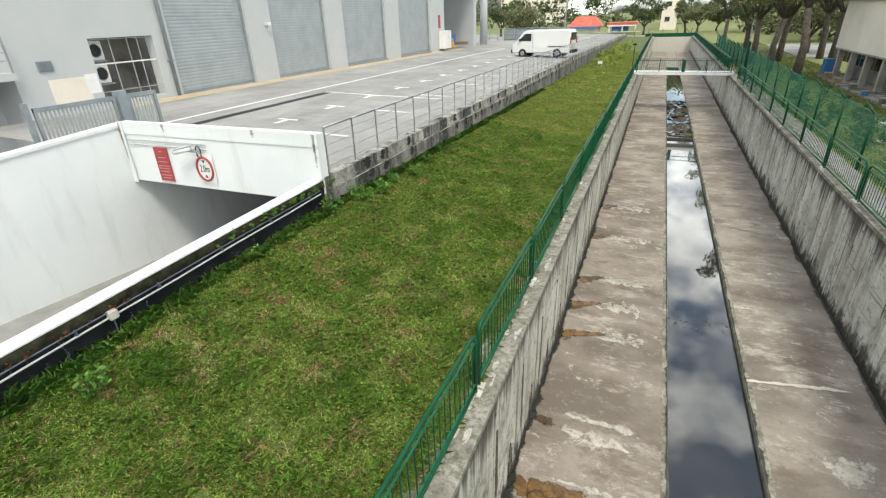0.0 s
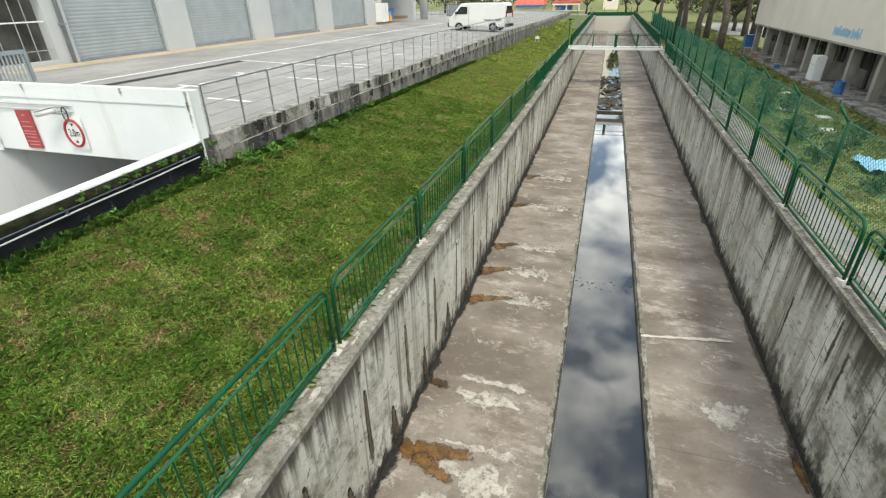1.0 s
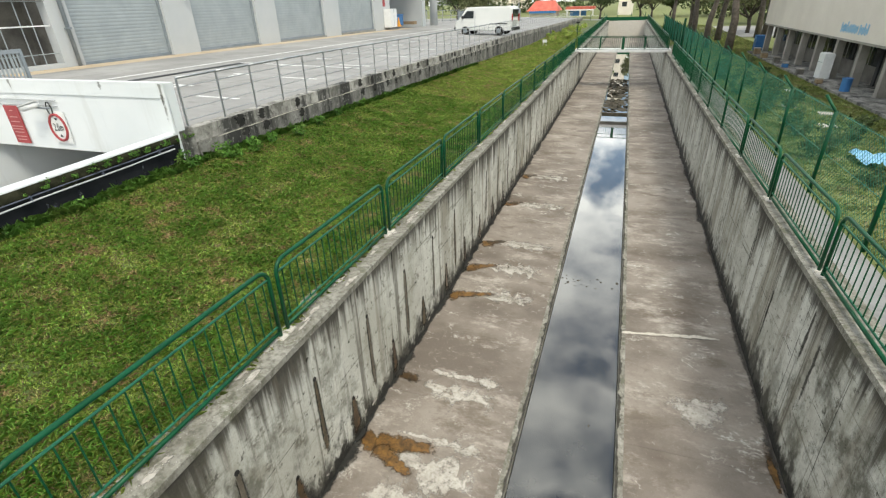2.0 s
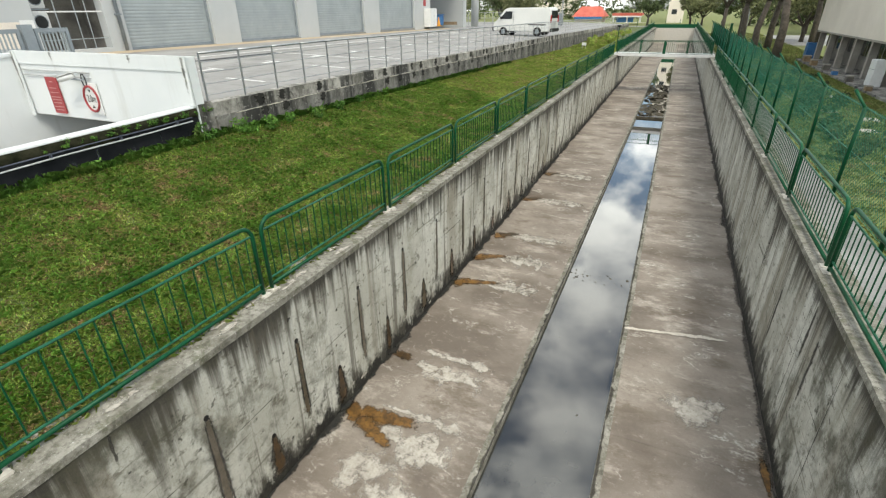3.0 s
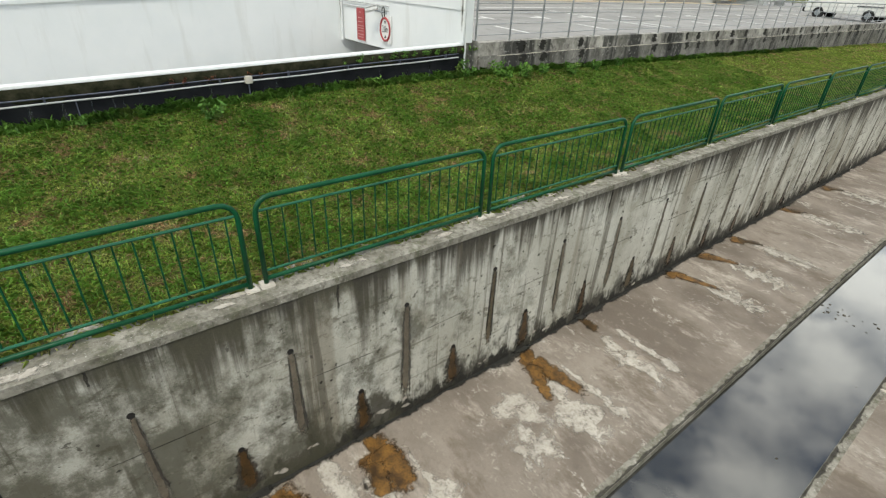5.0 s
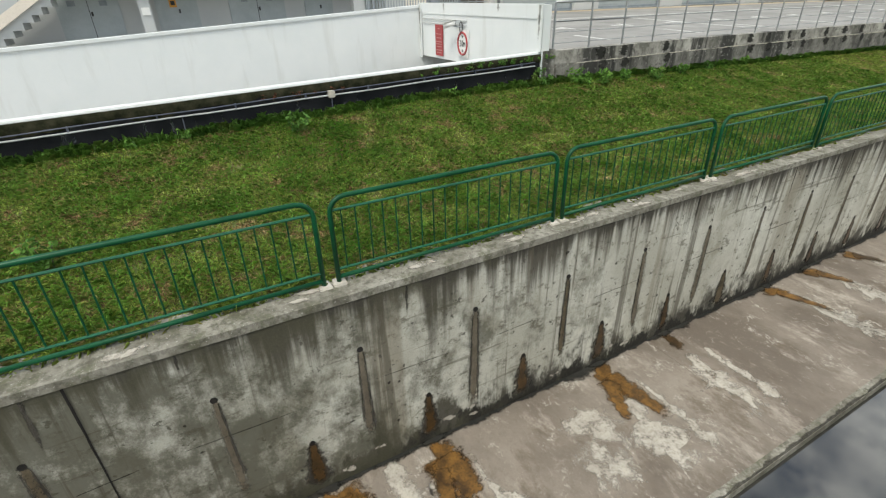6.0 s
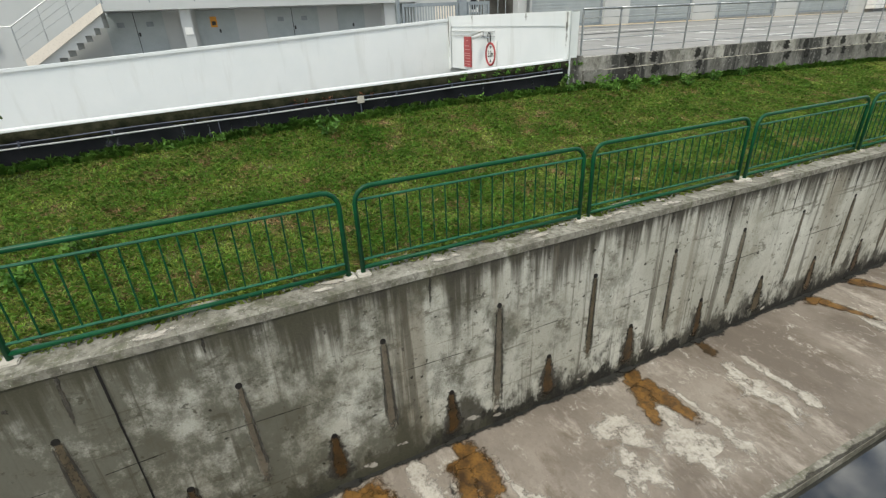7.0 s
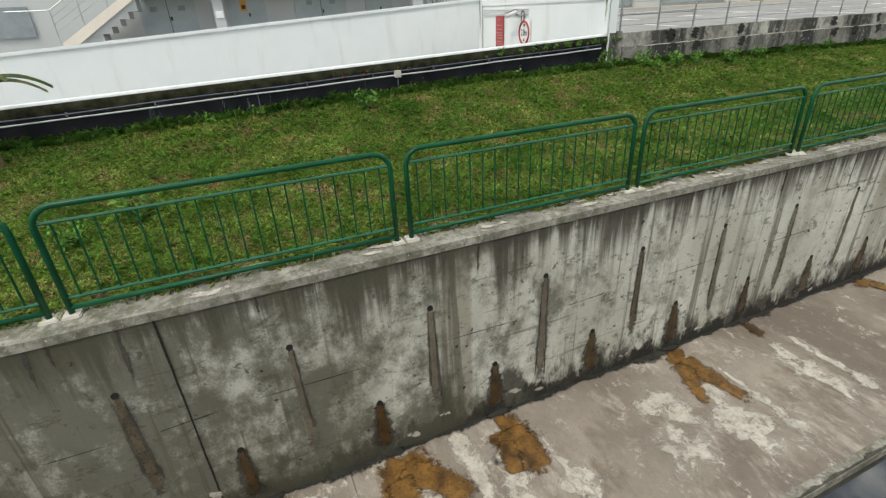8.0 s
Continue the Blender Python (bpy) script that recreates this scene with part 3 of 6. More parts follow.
def debris(y0, y1, n, seed, zz, size=(0.03, 0.16)):
    rr = random.Random(seed)
    bm = bmesh.new()
    for _ in range(n):
        x, yy = rr.uniform(G1 + 0.05, G2 - 0.05), rr.uniform(y0, y1)
        s = rr.uniform(*size)
        m = Matrix.LocRotScale((x, yy, zz), Euler((rr.uniform(-0.4, 0.4), rr.uniform(-0.4, 0.4), rr.uniform(0, 6))), (s * rr.uniform(0.6, 1.6), s, min(s * 0.3, 0.025)))
        bmesh.ops.create_icosphere(bm, subdivisions=1, radius=1, matrix=m)
    for v in bm.verts:
        v.co += Vector((noise.noise(v.co * 9), noise.noise(v.co * 9 + Vector((4, 0, 0))), 0.4 * noise.noise(v.co * 9))) * 0.25 * size[1]
    return bm


tagged(part("silt_clumps", debris(STEP + 0.6, BRIDGE + 5, 340, 3, WATER + 0.068, (0.06, 0.26)), M["algae"]), "dark silt and stones lying in the shallow gutter", "silt", kind="stuff")
tagged(part("floating_weed", debris(6.7, 7.2, 26, 8, WATER, (0.012, 0.04)), M["algae"]), "small dark clump of weed in the drain water", "weed clump", kind="stuff")
tagged(part("floating_litter", debris(NEAR + 16, 20, 40, 11, WATER - 0.003, (0.006, 0.022)), M["algae"]), "scattered dark leaves floating in the drain water", "leaf litter", kind="stuff")
end_wall = part("canal_end_wall", boxed(XL - 3, XR + 0.4, FAR, FAR + 0.4, -3.2, -0.15), M["mortar"])
tagged(end_wall, "pale concrete wall where the canal turns", "canal wall", kind="structure")

# ---- wall marks: weep holes, run-off stains, joints ----
UP_Z, LOW_Z = -0.72, -1.77


def on_left(u, v, lift=0.004):
    return (XL + lift, u, v)


hole_bm = bmesh.new()
bmesh.ops.create_cone(hole_bm, cap_ends=True, segments=14, radius1=0.034, radius2=0.034, depth=0.02, matrix=pose(0, 0, 0, 0, 90, 0))
hole_mesh = bpy.data.meshes.new("weep_hole")
hole_bm.to_mesh(hole_mesh)
hole_bm.free()
hole_mesh.materials.append(M["hole"])
collar_bm = bmesh.new()
tube(collar_bm, [(0.004, 0.040 * math.cos(a * math.tau / 14), 0.040 * math.sin(a * math.tau / 14)) for a in range(14)], 0.008, 5, True)
collar_mesh = bpy.data.meshes.new("pipe_rim")
collar_bm.to_mesh(collar_mesh)
collar_bm.free()
collar_mesh.materials.append(M["stain"])

rs = random.Random(21)
for k in range(-6, 22):
    yu, yl = 0.06 + 1.465 * k, 0.85 + 1.465 * k
    for yy, zz, kind in ((yu, UP_Z, "up"), (yl, LOW_Z, "low")):
        share("weep_hole", hole_mesh, wall_l, pose(XL - 0.004, yy, zz))
        share("pipe_rim", collar_mesh, wall_l, pose(XL, yy, zz))
        if kind == "up":
            ln = rs.uniform(1.45, 1.78)
            w = rs.uniform(0.032, 0.05)
            d = rs.uniform(-0.03, 0.05)
            tone = rs.choice(("stain_pale", "stain", "stain_pale"))
            line = [(yy, zz), (yy + d * 0.4, zz - ln * 0.5), (yy + d, zz - ln)]
            part("run_stain", run_strip(line, [w * 1.3, w * 1.7, w * 2.3], k * 2 + 600, lambda u, v: on_left(u, v, 0.003), 0.2), M["grime_thin"], wall_l, "grey halo of an old run-off")
            part("run_stain", run_strip(line, [w * 0.75, w, w * 1.5], k * 2, on_left, 0.07), M[tone], wall_l, "tan run-off stain")
            for sg in (-1, 1):
                if rs.random() < 0.75:
                    part("run_stain", run_strip([(yy + sg * w * 0.8, zz - 0.05), (yy + sg * w * 1.15 + d * 0.4, zz - ln * 0.55), (yy + sg * w * 1.5 + d, zz - ln * rs.uniform(0.7, 1.0))], [0.007, 0.014, 0.018], k * 2 + 77 * sg, lambda u, v: on_left(u, v, 0.006), 0.5), M["grime"], wall_l, "black run-off streak")
        else:
            w = rs.uniform(0.065, 0.10)
            part("run_stain", run_strip([(yy, zz + 0.02), (yy, zz - 0.14), (yy + 0.01, zz - 0.42), (yy + 0.02, BED + 0.01)], [0.032, w * 0.62, w * 1.0, w * 1.3], k * 2 + 1, lambda u, v: on_left(u, v, 0.005), 0.05), M["stain"] if rs.random() < 0.25 else M["rust_dark"], wall_l, "wet brown run-off stain")
            part("run_stain", run_strip([(yy, zz), (yy, zz - 0.4), (yy + 0.02, BED + 0.01)], [0.05, w * 1.5, w * 2.2], k * 2 + 501, lambda u, v: on_left(u, v, 0.003), 0.25), M["grime"], wall_l, "dark damp halo round a weep stain")


def on_right(u, v):
    return (XR - 0.005, u, v)


for k in range(40):
    yy = rs.uniform(-6, 30)
    ln = rs.uniform(0.5, 1.8)
    z0 = rs.uniform(-0.9, -0.12)
    part("run_stain", run_strip([(yy, z0), (yy + rs.uniform(-0.05, 0.05), max(BED, z0 - ln))], [rs.uniform(0.015, 0.05), rs.uniform(0.02, 0.06)], 300 + k, on_right, 0.45), M["grime"] if rs.random() < 0.75 else M["mineral"], wall_r, "vertical run-off streak")
for k in range(30):
    yy = rs.uniform(-9, 28)
    ln = rs.uniform(0.25, 0.9)
    part("run_stain", run_strip([(yy, -0.1), (yy + rs.uniform(-0.03, 0.03), -0.1 - ln)], [rs.uniform(0.01, 0.03), rs.uniform(0.004, 0.012)], 400 + k, lambda u, v: on_left(u, v, 0.003), 0.5), M["grime"], wall_l, "black streak below the coping")

# pale repair patches and dark pocks low on the wall, old paint and lichen on the coping
rp = random.Random(63)
for k in range(22):
    yy = rp.uniform(-7, 12)
    zz = BED + rp.uniform(0.12, 0.34)
    part("repair_patch", blot(yy, zz, rp.uniform(0.04, 0.12), rp.uniform(0.03, 0.08), 1300 + k, lambda u, v: on_left(u, v, 0.008)), M["mineral"], wall_l, "pale mortar repair patch")
for k in range(40):
    yy, zz = rp.uniform(-7.5, 10), rp.uniform(-2.2, -0.25)
    part("pock_mark", blot(yy, zz, rp.uniform(0.012, 0.035), rp.uniform(0.012, 0.030), 1350 + k, lambda u, v: on_left(u, v, 0.007)), M["grime"], wall_l, "dark pock mark")
for k in range(34):
    yy = rp.uniform(-7.5, 9)
    part("lichen", blot(rp.uniform(XL - 0.34, XL - 0.06), yy, rp.uniform(0.03, 0.09), rp.uniform(0.08, 0.30), 1400 + k, lambda u, v: (u, v, 0.0125 + 0.0001 * k)), M["mineral"], cop_l, "pale lichen and old paint on the coping")

# vertical wall joints and the broken construction line
for yy in (-5.33, 6.6, 18.6, 30.6):
    part("wall_joint", run_strip([(yy, -0.02), (yy + 0.01, -1.2), (yy + 0.02, BED)], [0.007, 0.005, 0.007], int(yy * 10), lambda u, v: on_left(u, v, 0.005), 0.3), M["hole"], wall_l, "narrow dark expansion joint")
rl = random.Random(44)
y = -12.0
while y < 30:
    ln = rl.uniform(0.6, 2.2)
    part("lift_line", run_strip([(y, -1.22 + rl.uniform(-0.02, 0.02)), (y + ln, -1.22 + rl.uniform(-0.02, 0.02))], [0.004, 0.009], int(y * 31) + 900, lambda u, v: on_left(u, v, 0.004), 0.6), M["grime"], wall_l, "dark construction line")
    y += ln + rl.uniform(0.1, 0.8)
rj = random.Random(52)
for k in range(26):
    yy = -6.0 + 1.5 * k
    part("wall_joint", run_strip([(yy, -0.25), (yy + rj.uniform(-0.06, 0.02), -1.3), (yy + rj.uniform(-0.10, 0.04), BED + 0.1)], [0.004, rj.uniform(0.006, 0.012), 0.006], 50 + k, on_right, 0.5), M["grime"], wall_r, "dark crack in the wall")
    if rj.random() < 0.8:
        zc = -1.15 + rj.uniform(-0.03, 0.03)
        part("lift_line", run_strip([(yy, zc), (yy + rj.uniform(0.8, 1.5), zc + rj.uniform(-0.02, 0.02))], [0.004, 0.009], 950 + k, on_right, 0.6), M["grime"], wall_r, "dark construction line")


# ---- stains and deposits on the bed ----
def on_bed(u, v, lift=0.016):
    return (u, v, bed_z(u) + lift)


def mud(pts, ws, seed, key="rust", lift=0.018, jag=0.3, label="orange-brown iron mud run"):
    part("mud_run", run_strip(pts, ws, seed, lambda u, v: on_bed(max(u, XL), v, lift), jag), M[key], bed, label)


def crust(pts, ws, seed, jag=0.7):
    part("mineral_run", run_strip(pts, ws, seed, lambda u, v: on_bed(u, v, 0.0125 + 0.0002 * (seed % 20)), jag), M["mineral"], bed, "pale mineral crust")


rb = random.Random(9)
layer = itertools.count()     # every deposit lies a little over the one before


def flow(pts, ws, seed, key="rust", lift=0.018, jag=0.14):
    """A lobe of mud running down the bed."""
    mud(pts, ws, seed + 1, key, lift + 0.0004 * next(layer), jag)


def pool(cx, cy, rx, ry, seed, key="rust", lift=0.018):
    over = lift + 0.0004 * next(layer)
    part("mud_run", blot(cx, cy, rx, ry, seed, lambda u, v: on_bed(max(u, XL), v, over), rough=0.5), M[key], bed, "orange-brown iron mud")


# below each leaking weep hole: where it starts, and the lobes that it sends down the bed
pool(XL + 0.34, 0.80, 0.36, 0.27, 131)
flow([(XL + 0.30, 0.82), (XL + 0.85, 0.92), (XL + 1.45, 0.98)], [0.22, 0.15, 0.09], 61)
flow([(XL + 0.35, 0.74), (XL + 0.85, 0.52), (XL + 1.15, 0.38)], [0.17, 0.12, 0.07], 81)
pool(XL + 0.38, -2.08, 0.42, 0.30, 133)
flow([(XL + 0.30, -2.05), (XL + 0.75, -2.02), (XL + 1.15, -2.06)], [0.26, 0.26, 0.13], 63)
flow([(XL + 0.45, -2.18), (XL + 0.80, -2.28), (XL + 0.98, -2.30)], [0.14, 0.13, 0.07], 83)
pool(XL + 0.36, -3.44, 0.48, 0.36, 135)
flow([(XL + 0.30, -3.45), (XL + 0.70, -3.05), (XL + 1.05, -2.72)], [0.24, 0.20, 0.10], 65)
flow([(XL + 0.40, -3.55), (XL + 0.90, -3.50), (XL + 1.35, -3.45)], [0.20, 0.17, 0.08], 85)
pool(XL + 0.34, -4.86, 0.46, 0.36, 137)
flow([(XL + 0.30, -4.90), (XL + 0.75, -4.70), (XL + 1.10, -4.45)], [0.17, 0.13, 0.05], 67)
pool(XL + 0.25, -6.40, 0.32, 0.24, 139)
pool(XL + 0.24, 2.36, 0.26, 0.13, 141, "rust_dark")
for k, (yl, reach) in enumerate(((5.28, 1.25), (6.65, 0.95), (8.1, 0.85), (11.2, 0.7), (14.2, 0.7))):
    pool(XL + 0.24, yl, 0.26, 0.20, 143 + 2 * k)
    flow([(XL + 0.25, yl + 0.02), (XL + reach * 0.6, yl + 0.18), (XL + reach, yl + 0.34)], [0.15, 0.11, 0.05], 241 + 2 * k, "rust" if k < 2 else "rust_dark")
for k, (yl, dd) in enumerate(((0.83, -0.25), (-2.06, -0.35), (-3.5, -0.3), (-4.9, -0.3), (5.28, 0.2), (6.65, 0.2), (8.1, 0.2), (11.2, 0.1), (14.2, 0.1), (-6.4, -0.3), (2.36, -0.15))):
    part("wet_mud", blot(XL + 0.03, yl + 0.03, 0.08, 0.17, 150 + k, lambda u, v: on_bed(max(u, XL), v, 0.032)), M["soot"], bed, "black wet silt below a weep hole")
    crust([(XL + 0.55, yl + dd * 0.5), (XL + 1.35, yl + dd), (G1 - 0.10, yl + dd * 1.2)], [0.12, 0.34, 0.30], 160 + k)
    crust([(XL + 0.55, yl + 0.30), (XL + 1.4, yl + 0.30), (G1 - 0.08, yl + 0.22)], [0.05, 0.12, 0.14], 180 + k)
for k in range(13):
    x, yy = rb.uniform(0.7, 2.3), rb.uniform(-7, 1.6)
    part("mineral_run", blot(x, yy, rb.uniform(0.4, 0.95), rb.uniform(0.2, 0.45), 220 + k, lambda u, v: on_bed(max(u, XL), v, 0.0101 + 0.0001 * k)), M["mineral"], bed, "pale mineral crust")
part("mineral_run", blot(5.4, 3.0, 0.6, 0.45, 240, lambda u, v: on_bed(u, v, 0.010)), M["mineral"], bed, "pale mineral crust")
part("mineral_run", run_strip([(G2 + 0.03, 4.92), (G2 + 0.7, 5.02), (G2 + 1.4, 5.14), (XR - 0.15, 5.20)], [0.045, 0.05, 0.055, 0.02], 700, lambda u, v: on_bed(u, v, 0.014), 0.5), M["mortar_ledge_light"], bed, "pale mortar line across the bed")
for k, (yy, wd) in enumerate(((10.0, 0.03), (13.2, 0.04), (16.1, 0.05), (24.6, 0.06), (39.0, 0.3))):
    part("mineral_run", run_strip([(XL + 0.6, yy + 0.3), (XL + 1.5, yy + 0.1), (G1 - 0.05, yy)], [wd * 0.5, wd, wd], 720 + k, lambda u, v: on_bed(u, v, 0.012), 0.6), M["mineral"], bed, "pale mineral line")
    part("mineral_run", run_strip([(G2 + 0.1, yy + 1.1), (G2 + 1.1, yy + 1.2), (XR - 0.3, yy + 1.4)], [wd, wd * 0.7, wd * 0.4], 740 + k, lambda u, v: on_bed(u, v, 0.012), 0.7), M["mineral"], bed, "pale mineral line")
part("mud_run", run_strip([(XR - 0.09, 1.7), (XR - 0.12, 2.8)], [0.05, 0.06], 760, lambda u, v: on_bed(u, v, 0.014), 0.4), M["rust"], bed, "rusty patch at the wall foot")

def drop(y):
    """Fall of the driveway and its curb along the canal."""
    return -0.006 * max(0.0, min(y, 36.0) - 8.0) - 0.012 * max(0.0, y - 36.0)


# ---- lawn bank ----
LAWN_X0, LAWN_X1 = XL - 0.46, -4.40


def lawn_z(x, y):
    u = min(1, max(0, (LAWN_X0 - x) / (LAWN_X0 - LAWN_X1)))
    rise = max(0.10, 0.88 - 0.021 * max(0, y - 4) - 0.030 * max(0, -y))
    return -0.02 + rise * (0.35 * u + 0.65 * u ** 1.25) + 0.03 * noise.noise((x * 0.7, y * 0.6, 2))


lawn = part("lawn", sheet(14, 220, lambda u, v: (LAWN_X0 + (LAWN_X1 - LAWN_X0) * u, NEAR + (FAR - NEAR) * v, lawn_z(LAWN_X0 + (LAWN_X1 - LAWN_X0) * u, NEAR + (FAR - NEAR) * v))), M["soil"])
tagged(lawn, "sloping grass bank between canal coping and retaining wall", "lawn", kind="structure")

# one ground sheet to the horizon, open where the place lies
gm = bmesh.new()
for x0, x1, y0, y1, z in ((-400, -42, -300, 900, -0.20), (-42, -9.5, -300, -22, 1.04), (-9.5, XR + 0.3, -300, NEAR, -0.06), (XR + 0.3, 400, -300, 900, -0.06), (-42, XR + 0.3, FAR + 0.3, 900, -0.20)):
    gv = [gm.verts.new(p) for p in ((x0, y0, z), (x1, y0, z), (x1, y1, z), (x0, y1, z))]
    gm.faces.new(gv)
ground = tagged(part("ground", gm, M["soil_rough"]), "grassy ground reaching to the horizon", "ground", kind="structure")

# ---- retaining curb, ramp parapet, driveway ----
XP = -4.40
RZ = 1.48
DZ = 1.34
YP = 3.55                    # where the ramp parapet ends and the curb begins


def fall(y):
    """Fall of the parapet towards the top of the ramp."""
    return 0.028 * (min(y, YP) - 3.2)


def crossfall(x):
    """The driveway rises towards the building."""
    return 0.40 * max(0.0, XP - x) / 12.8


def leaning(bm):
    for v in bm.verts:
        if v.co.z > 0.5:
            v.co.z += fall(v.co.y)
    return bm


curb_bm = bmesh.new()
for y0, y1 in ((YP, 8.0), (8.0, 22.0), (22.0, 36.0), (36.0, FAR)):
    piece = boxed(XP - 0.28, XP, y0, y1, -0.3, RZ)
    for v in piece.verts:
        v.co.z += drop(v.co.y) - (0.5 if v.co.z < 0 and v.co.y > 30 else 0)
    tmp = bpy.data.meshes.new("tmp")
    piece.to_mesh(tmp)
    piece.free()
    curb_bm.from_mesh(tmp)
    bpy.data.meshes.remove(tmp)
curb = part("retaining_curb", curb_bm, M["curb"])
tagged(curb, "dark weathered concrete retaining curb below the steel railing", "retaining wall", kind="structure")
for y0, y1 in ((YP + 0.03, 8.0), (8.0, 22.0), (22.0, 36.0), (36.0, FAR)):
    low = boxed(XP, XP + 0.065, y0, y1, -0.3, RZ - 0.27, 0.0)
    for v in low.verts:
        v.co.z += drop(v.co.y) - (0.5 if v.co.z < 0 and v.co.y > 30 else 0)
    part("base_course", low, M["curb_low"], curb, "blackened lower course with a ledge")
rc = random.Random(71)
y = 4.1
while y < 34:
    ln = rc.uniform(0.5, 2.0)
    # cream strips paint in the light that the ledge catches
    part("ledge_line", run_strip([(y, 0.0), (y + ln * 0.5, 0.006), (y + ln, 0.0)], [0.006, 0.012, 0.006], int(y * 17), lambda u, v: (XP + 0.069, u, RZ - 0.282 + v + drop(u)), 0.8), M["mortar_ledge_light"], curb, "pale line painted for the light along the ledge")
    y += ln * 0.9
    if rc.random() < 0.75:
        part("run_stain", run_strip([(y, 0.0), (y + rc.uniform(-0.05, 0.05), -0.14), (y + rc.uniform(-0.1, 0.1), -0.30)], [rc.uniform(0.05, 0.14), rc.uniform(0.07, 0.16), rc.uniform(0.06, 0.2)], int(y * 29), lambda u, v: (XP + 0.003, u, RZ + v * 0.9 + drop(u)), 0.5), M["soot"], curb, "black run-off patch")
        part("run_stain", run_strip([(y, 0.0), (y + 0.02, -0.3)], [0.10, 0.16], int(y * 31), lambda u, v: (XP + 0.072, u, RZ - 0.28 + v + drop(u)), 0.5), M["soot"], curb, "black run-off patch")
parapet = part("ramp_parapet", leaning(boxed(XP - 0.24, XP - 0.006, NEAR, YP, -1.8, RZ, 0.015)), M["white"])
tagged(parapet, "white painted ramp parapet with bright top edge", "parapet", kind="structure")
part("black_coating", leaning(boxed(XP - 0.02, XP, NEAR, 3.3, 0.0, RZ - 0.10)), M["black_coat"], parapet, "black bitumen coating with scuffs")


def moss_band(u, v):
    yy = NEAR + (3.35 - NEAR) * v
    h = 0.10 + 0.06 * noise.noise((yy * 1.3, 0, 4)) + 0.04 * noise.noise((yy * 5, 0, 4))
    return (XP + 0.006 + 0.012 * math.sin(u * 3.1), yy, RZ + fall(yy) - 0.03 - h * u * 1.6)


for k in range(26):
    yy = rc.uniform(-9, 3.4)
    part("run_stain", run_strip([(yy, rc.uniform(0.95, 1.15)), (yy + rc.uniform(-0.03, 0.03), 0.5)], [rc.uniform(0.006, 0.02), rc.uniform(0.01, 0.05)], 860 + k, lambda u, v: (XP + 0.003, u, v), 0.5), M["scuff"], parapet, "pale scuffed streak")
part("moss_band", sheet(4, 260, moss_band), M["moss"], parapet, "mossy stained strip under the parapet edge")
part("end_pier", boxed(XP - 0.26, XP + 0.03, 3.20, 3.58, -0.2, RZ + 0.04, 0.02), M["curb_mid"], parapet, "dark mossy pier foot")

XB = -17.2                   # front of the factory


YD = YP - 0.18               # near edge of the driveway, behind the beam


def drive_z(x, y):
    return DZ + drop(y) + crossfall(x)


drive_bm = sheet(4, 60, lambda u, v: (XB + (XP - 0.28 - XB) * u, YD + (FAR - YD) * v, drive_z(XB + (XP - 0.28 - XB) * u, YD + (FAR - YD) * v)))


def on_drive(bm):
    """Lay paint on the falling driveway."""
    for v in bm.verts:
        v.co.z += drop(v.co.y) + crossfall(v.co.x)
    return bm


driveway = tagged(part("driveway", drive_bm, M["drive"]), "pale concrete service driveway with painted markings", "driveway", kind="structure")
yard = tagged(part("yard", boxed(XB - 2, -10.26, NEAR, YP, 0.75, 1.10), M["drive"]), "pale concrete yard beside the ramp", "yard", kind="structure")


def paint_strip(x0, x1, y0, y1, lift=0.008):
    """Flat paint that follows the fall of the driveway."""
    return sheet(1, max(2, int((y1 - y0) / 1.5)), lambda u, v: (x0 + (x1 - x0) * u, y0 + (y1 - y0) * v, drive_z(x0 + (x1 - x0) * u, y0 + (y1 - y0) * v) + lift))


part("apron_strip", paint_strip(-17.15, -16.2, 8.0, 44), M["tan"], driveway, "tan apron strip before the shutters")
part("road_line", paint_strip(-12.87, -12.70, 5.0, 46), M["line"], driveway, "long white painted line")
part("road_line", paint_strip(-11.9, -11.55, 5.0, 14.0), M["black"], driveway, "dark drain strip")
part("road_line", paint_strip(-11.9, -6.2, 14.0, 14.14), M["line"], driveway)


def marker(y0):
    bm = bmesh.new()
    box(bm, -9.8, -9.05, y0 - 0.07, y0 + 0.07, DZ + 0.004, DZ + 0.009)
    box(bm, -9.5, -9.34, y0 - 0.65, y0 - 0.075, DZ + 0.004, DZ + 0.009)
    return on_drive(bm)


for k in range(12):
    part("bay_mark", marker(8.4 + 2.75 * k), M["line"], driveway, "white painted bay mark")
for k in range(6):
    part("bay_mark", on_drive(boxed(-7.6, -6.2, 7.0 + 3.9 * k, 7.12 + 3.9 * k, DZ + 0.004, DZ + 0.009)), M["line"], driveway, "white painted bay mark")

# ramp going down under the driveway
RL = -10.06
ramp = part("ramp", sheet(4, 40, lambda u, v: (RL + (XP - 0.24 - RL) * u, NEAR + (14 - NEAR) * v, -0.15 - 1.25 * min(1.0, max(0, (NEAR + (14 - NEAR) * v + 14) / 20)))), M["ramp"])
tagged(ramp, "grey concrete ramp running down under the driveway", "ramp", kind="structure")
def rw_top(y):
    return 2.28 + 0.055 * (min(y, 3.2) - 3.2)


def sloped(x0, x1, y0, y1, lo, hi):
    bm = boxed(x0, x1, y0, y1, 0, 1)
    for v in bm.verts:
        v.co.z = hi(v.co.y) if v.co.z > 0.5 else lo(v.co.y)
    return bm


